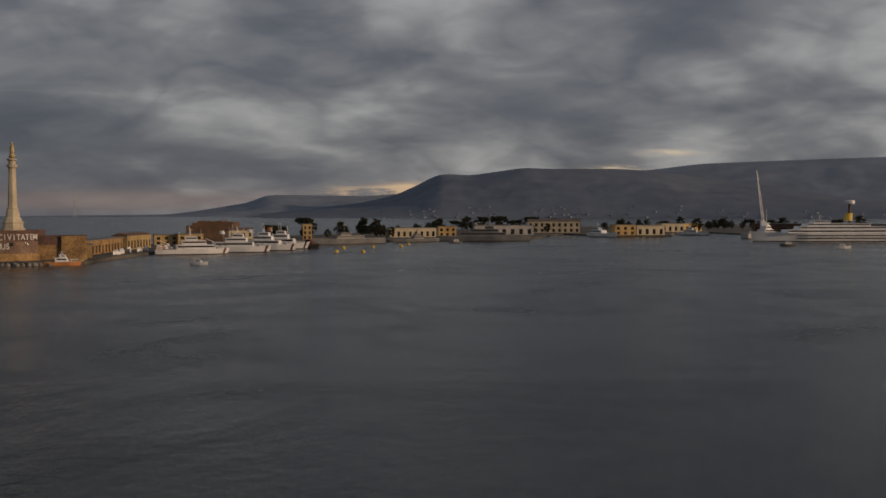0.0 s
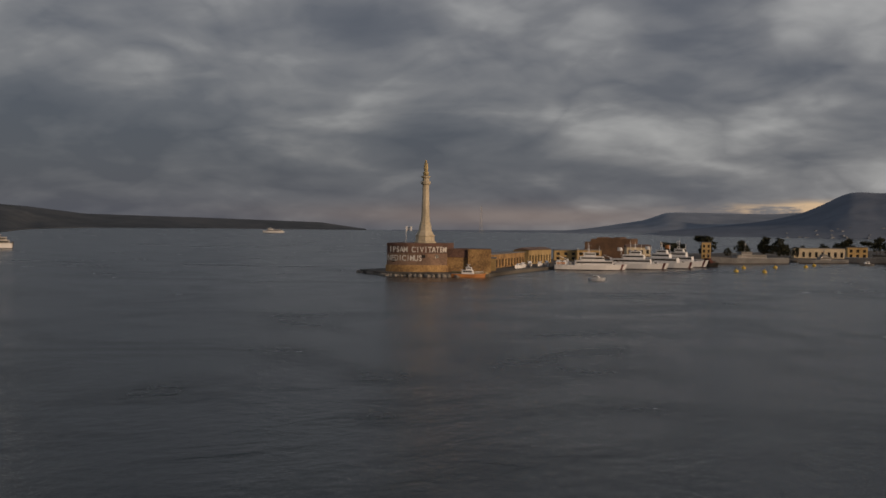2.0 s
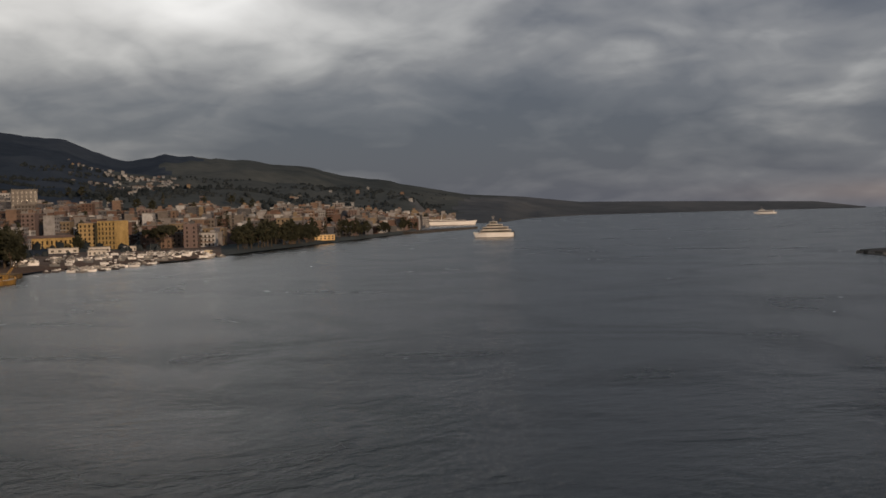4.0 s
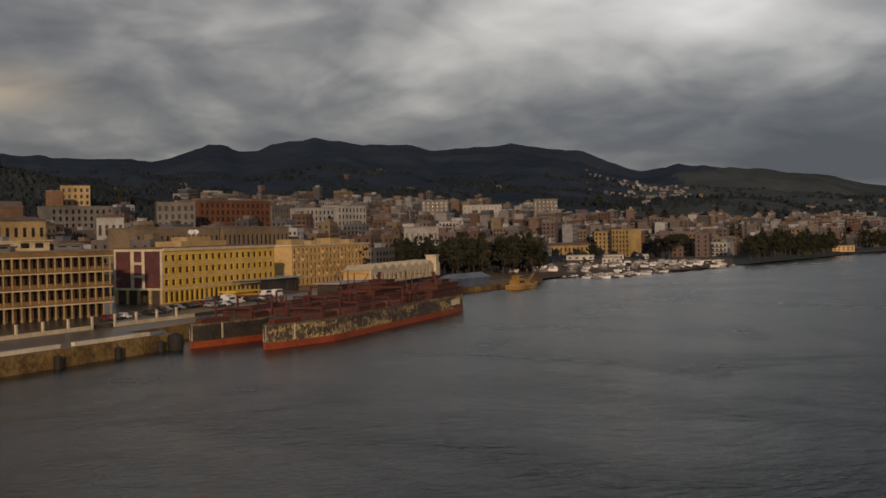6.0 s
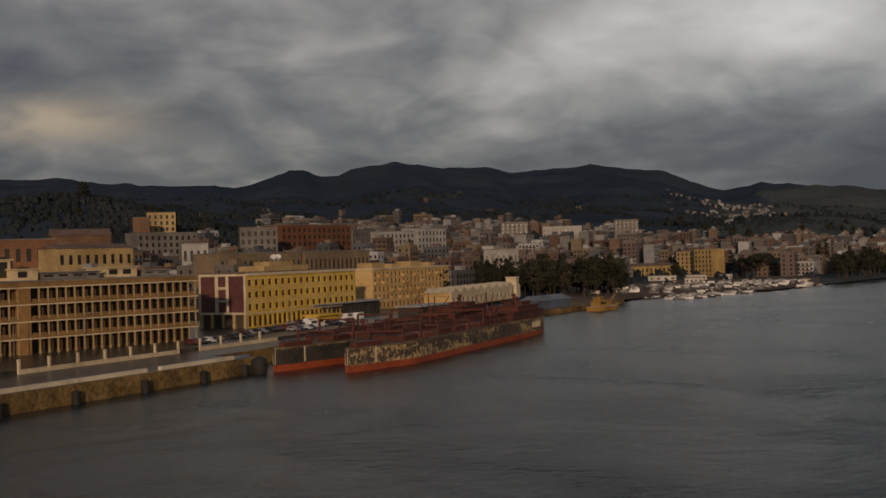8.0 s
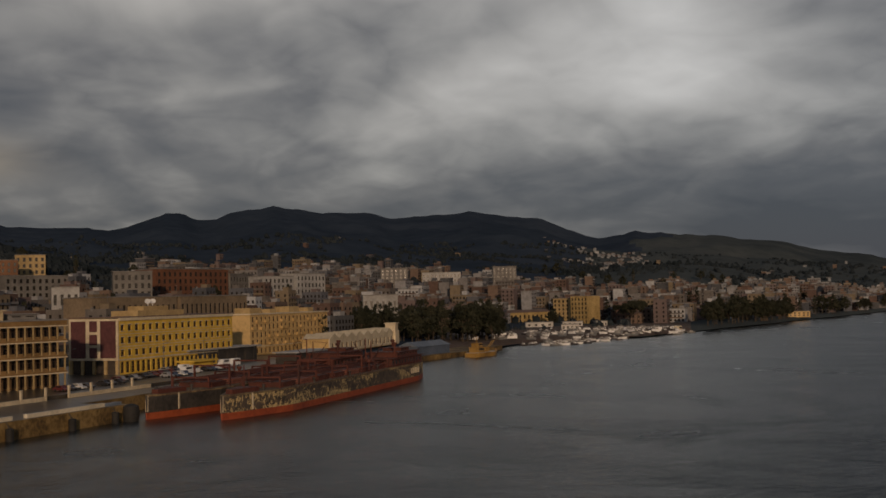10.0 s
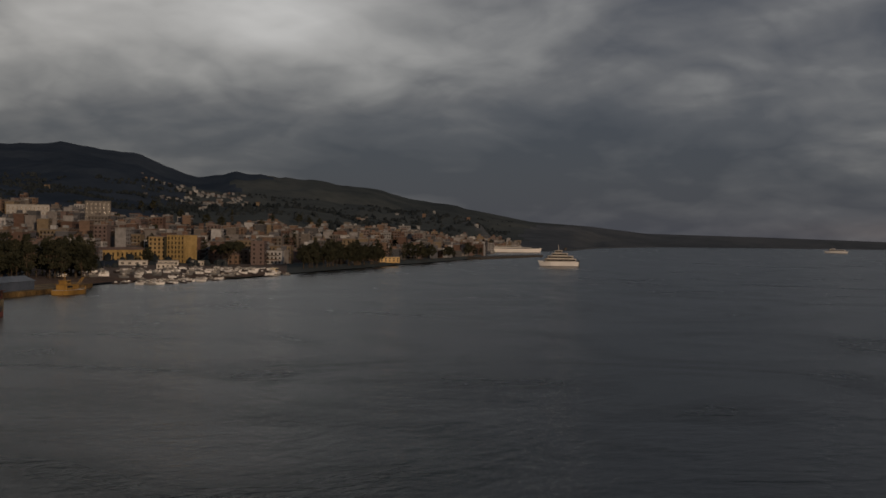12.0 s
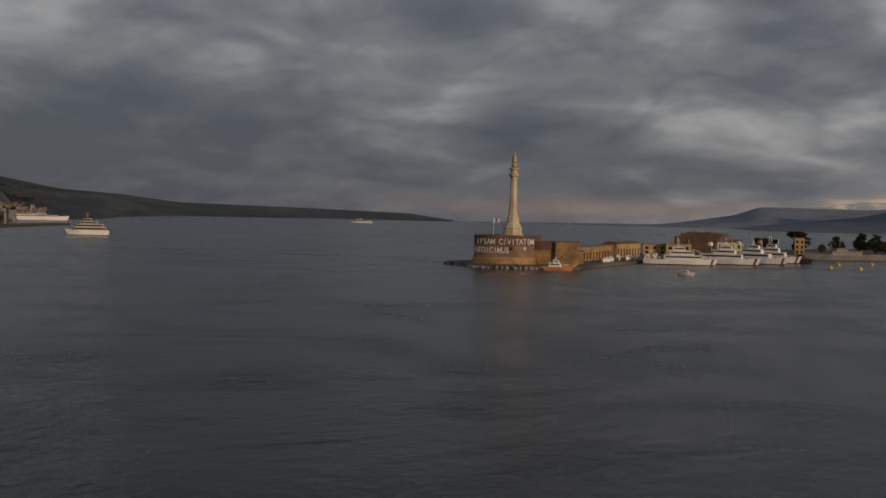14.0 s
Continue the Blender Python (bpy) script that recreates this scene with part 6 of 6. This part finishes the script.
town_block("stepped_tower", (-1074, 412), (-1065, 437), 16, 56, GREYP, "grey stepped tower block", 6, 7)
for cx, cy, cr_ in ((-800, 440, 45), (-690, 390, 30), (-768, 668, 26), (-480, 140, 60), (-480, 180, 60)):
    TAKEN.append((cx, cy, cr_))
rng = random.Random(4)
lots = []
for i in range(-11, 122):
    for j in range(-56, 96):
        x, y = q2(i * 16 + rng.uniform(-5, 5), 80 + j * 15 + rng.uniform(-4, 4))
        a, r = math.degrees(math.atan2(-x, y)), math.hypot(x, y)
        s = curve_at(SHORE, a)
        inland = r - s
        pick_, drop = rng.random(), rng.random()
        if not 43.8 < a < 97 or r > 3000 or any((x - p) ** 2 + (y - q) ** 2 < d * d for p, q, d in TAKEN):
            continue
        front = 150 if a > 71 else (205 if a > 64.5 else (250 if a > 57.5 else 190 if a > 55.5 else 150 if a > 52 else 60))
        deep = town_depth(a)
        if inland < front or inland > deep * 1.25:
            continue
        if noise.noise(Vector((x, y, 9)) / 70) > 0.12 + 0.25 * max(0.0, 1 - inland / deep) or (66.2 < a < 69.6 and 560 < inland < 800):
            continue
        if drop < 0.14 + 0.55 * max(0.0, (inland - deep * 0.6) / (deep * 0.65)):
            continue
        lots.append((r, x, y, pick_, inland / deep))
# a village on the spur, and scattered villas
for k in range(190):
    a = rng.gauss(57.4, 0.7) if k < 160 else rng.uniform(58.6, 61)
    r = rng.uniform(2250, 2800) + 90 * abs(a - 57.5)
    lots.append((r, *polar(a, r), rng.random(), 3.0))
for k in range(44):
    a = rng.uniform(44, 90)
    r = curve_at(SHORE, a) + rng.uniform(900, 1900)
    if r < 3300:
        lots.append((r, *polar(a, r), rng.random(), 2.0))
# thinning houses along the northern shore
for k in range(110):
    a = rng.uniform(42.6, 47.5)
    r = curve_at(SHORE, a) + rng.uniform(40, 620)
    if r < 3100:
        lots.append((r, *polar(a, r), rng.random(), 1.4))
lots.sort()
small = [p for p in proto if p[3] <= 4]
far_v, far_f, far_m = [], [], []


def far_box(x, y, z, w_, d_, z0, z1, turn, m_):
    c, s = math.cos(turn), math.sin(turn)
    b = len(far_v)
    for zz in (z0, z1):
        for px, py in ((-w_ / 2, -d_ / 2), (w_ / 2, -d_ / 2), (w_ / 2, d_ / 2), (-w_ / 2, d_ / 2)):
            far_v.append((x + px * c - py * s, y + px * s + py * c, z + zz))
    for f in ((4, 5, 6, 7), (0, 1, 5, 4), (1, 2, 6, 5), (2, 3, 7, 6), (3, 0, 4, 7)):
        far_f.append(tuple(b + i for i in f))
        far_m.append(m_)


NEAR = 290
for idx, (r, x, y, pick_, deep) in enumerate(lots):
    kind_ = small[int(pick_ * len(small)) % len(small)] if deep > 0.85 or rng.random() < 0.25 else proto[int(pick_ * 97) % len(proto)]
    z = ground(x, y)
    turn = 134 + rng.choice((0, 0, 90)) + rng.uniform(-7, 7)
    if idx < NEAR:
        copy_thing(kind_[0], pose(x, y, z, 0, 0, turn))
    else:
        _, w_, d_, st, rk = kind_
        if deep > 1.5:
            w_, d_, st = (rng.uniform(5, 11), rng.uniform(5, 8), rng.choice((1, 1, 2, 2))) if deep < 2.5 else (rng.uniform(4, 13), rng.uniform(4, 6), rng.choice((0.7, 0.8, 1, 1.2)))
        h = st * 3.2 + 0.9
        tr = radians(turn)
        far_box(x, y, z, w_, d_, -10, h, tr, 4 if deep > 1.5 and rng.random() < (0.7 if deep > 2.5 else 0.35) else 0)
        far_box(x, y, z, w_ + 0.8, d_ + 0.8, h, h + 0.5, tr, 1 if rk == "hip" else 2)
        if rk == "flat" and deep < 1.5 and rng.random() < 0.7:
            o = rng.uniform(-0.3, 0.3) * w_
            far_box(x + o * math.cos(tr), y + o * math.sin(tr), z, rng.uniform(2.5, 5), 4, h + 0.5, h + rng.uniform(2.0, 3.6), tr, rng.choice((0, 0, 1, 4)))
        for s in range(int(st)):
            n_ = max(1, int(w_ / 3))
            for k in range(n_):
                o = -w_ / 2 + w_ / n_ * (k + 0.5)
                far_box(x + o * math.cos(tr), y + o * math.sin(tr), z, 1.4, d_ + 0.2, s * 3.2 + 0.9, s * 3.2 + 2.6, tr, 3)
            if st > 2 and s and pick_ > 0.4:
                far_box(x, y, z, w_ * 0.7, d_ + 2.0, s * 3.2 + 0.1, s * 3.2 + 0.9, tr, 0)
for t, *_ in proto:
    for c in list(t.children_recursive) + [t]:
        bpy.data.objects.remove(c)
# whitewash greyed towards blue, so the sun's warmth is held back by colour
WHITEWASH = surface("greyed_whitewash", [(0.20, 0.215, 0.235), (0.33, 0.35, 0.37)], 4, 0.9)
TOWN_FAR = bpy.data.materials.new("shaded_far_plaster")
TOWN_FAR.use_nodes = True
n = Nodes(TOWN_FAR.node_tree)
geo = n.add("ShaderNodeNewGeometry")
# same palette, with the cloud shade already in its colours
hue = n.ramp(geo.outputs["Random Per Island"], [(i / 11, c) for i, c in enumerate(TOWN_SHADED)])
hue.node.color_ramp.interpolation = "CONSTANT"
dirt = n.ramp(n.noise(geo.outputs["Position"], 0.4, 4.0), [(0.35, (0.72,) * 3), (0.6, (1, 1, 1))])
b = n.add("ShaderNodeBsdfPrincipled")
n.put(b.inputs["Base Color"], n.mix(1.0, hue, dirt, "MULTIPLY"))
b.inputs["Roughness"].default_value = 0.9
n.put(n.add("ShaderNodeOutputMaterial").inputs[0], b.outputs[0])
me = bpy.data.meshes.new("far_town")
me.from_pydata(far_v, [], far_f)
for m in (TOWN_FAR, ROOF, FLATROOF, GLASS, WHITEWASH):
    me.materials.append(m)
me.polygons.foreach_set("material_index", far_m)
tagged(new("far_town", me), "crowd of far plastered houses up the slopes", "town", kind="stuff")

# far shore hamlets under the mountain across the strait
hv = random.Random(15)
far_v, far_f, far_m = [], [], []
for k in range(90):
    a, r = hv.uniform(-24, 3), 3604 + 110 * hv.random() ** 2
    x, y = polar(a, r)
    far_box(x, y, flank(NEAR_RIDGE, 3600, 4300, a, r), hv.uniform(4, 13), 6, -6, hv.uniform(1.4, 2.4), hv.uniform(0, 3), 0)
me = bpy.data.meshes.new("far_hamlets")
me.from_pydata(far_v, [], far_f)
me.materials.append(WHITEWASH)
tagged(new("far_hamlets", me), "scattered pale houses on the far shore", "town", kind="stuff")
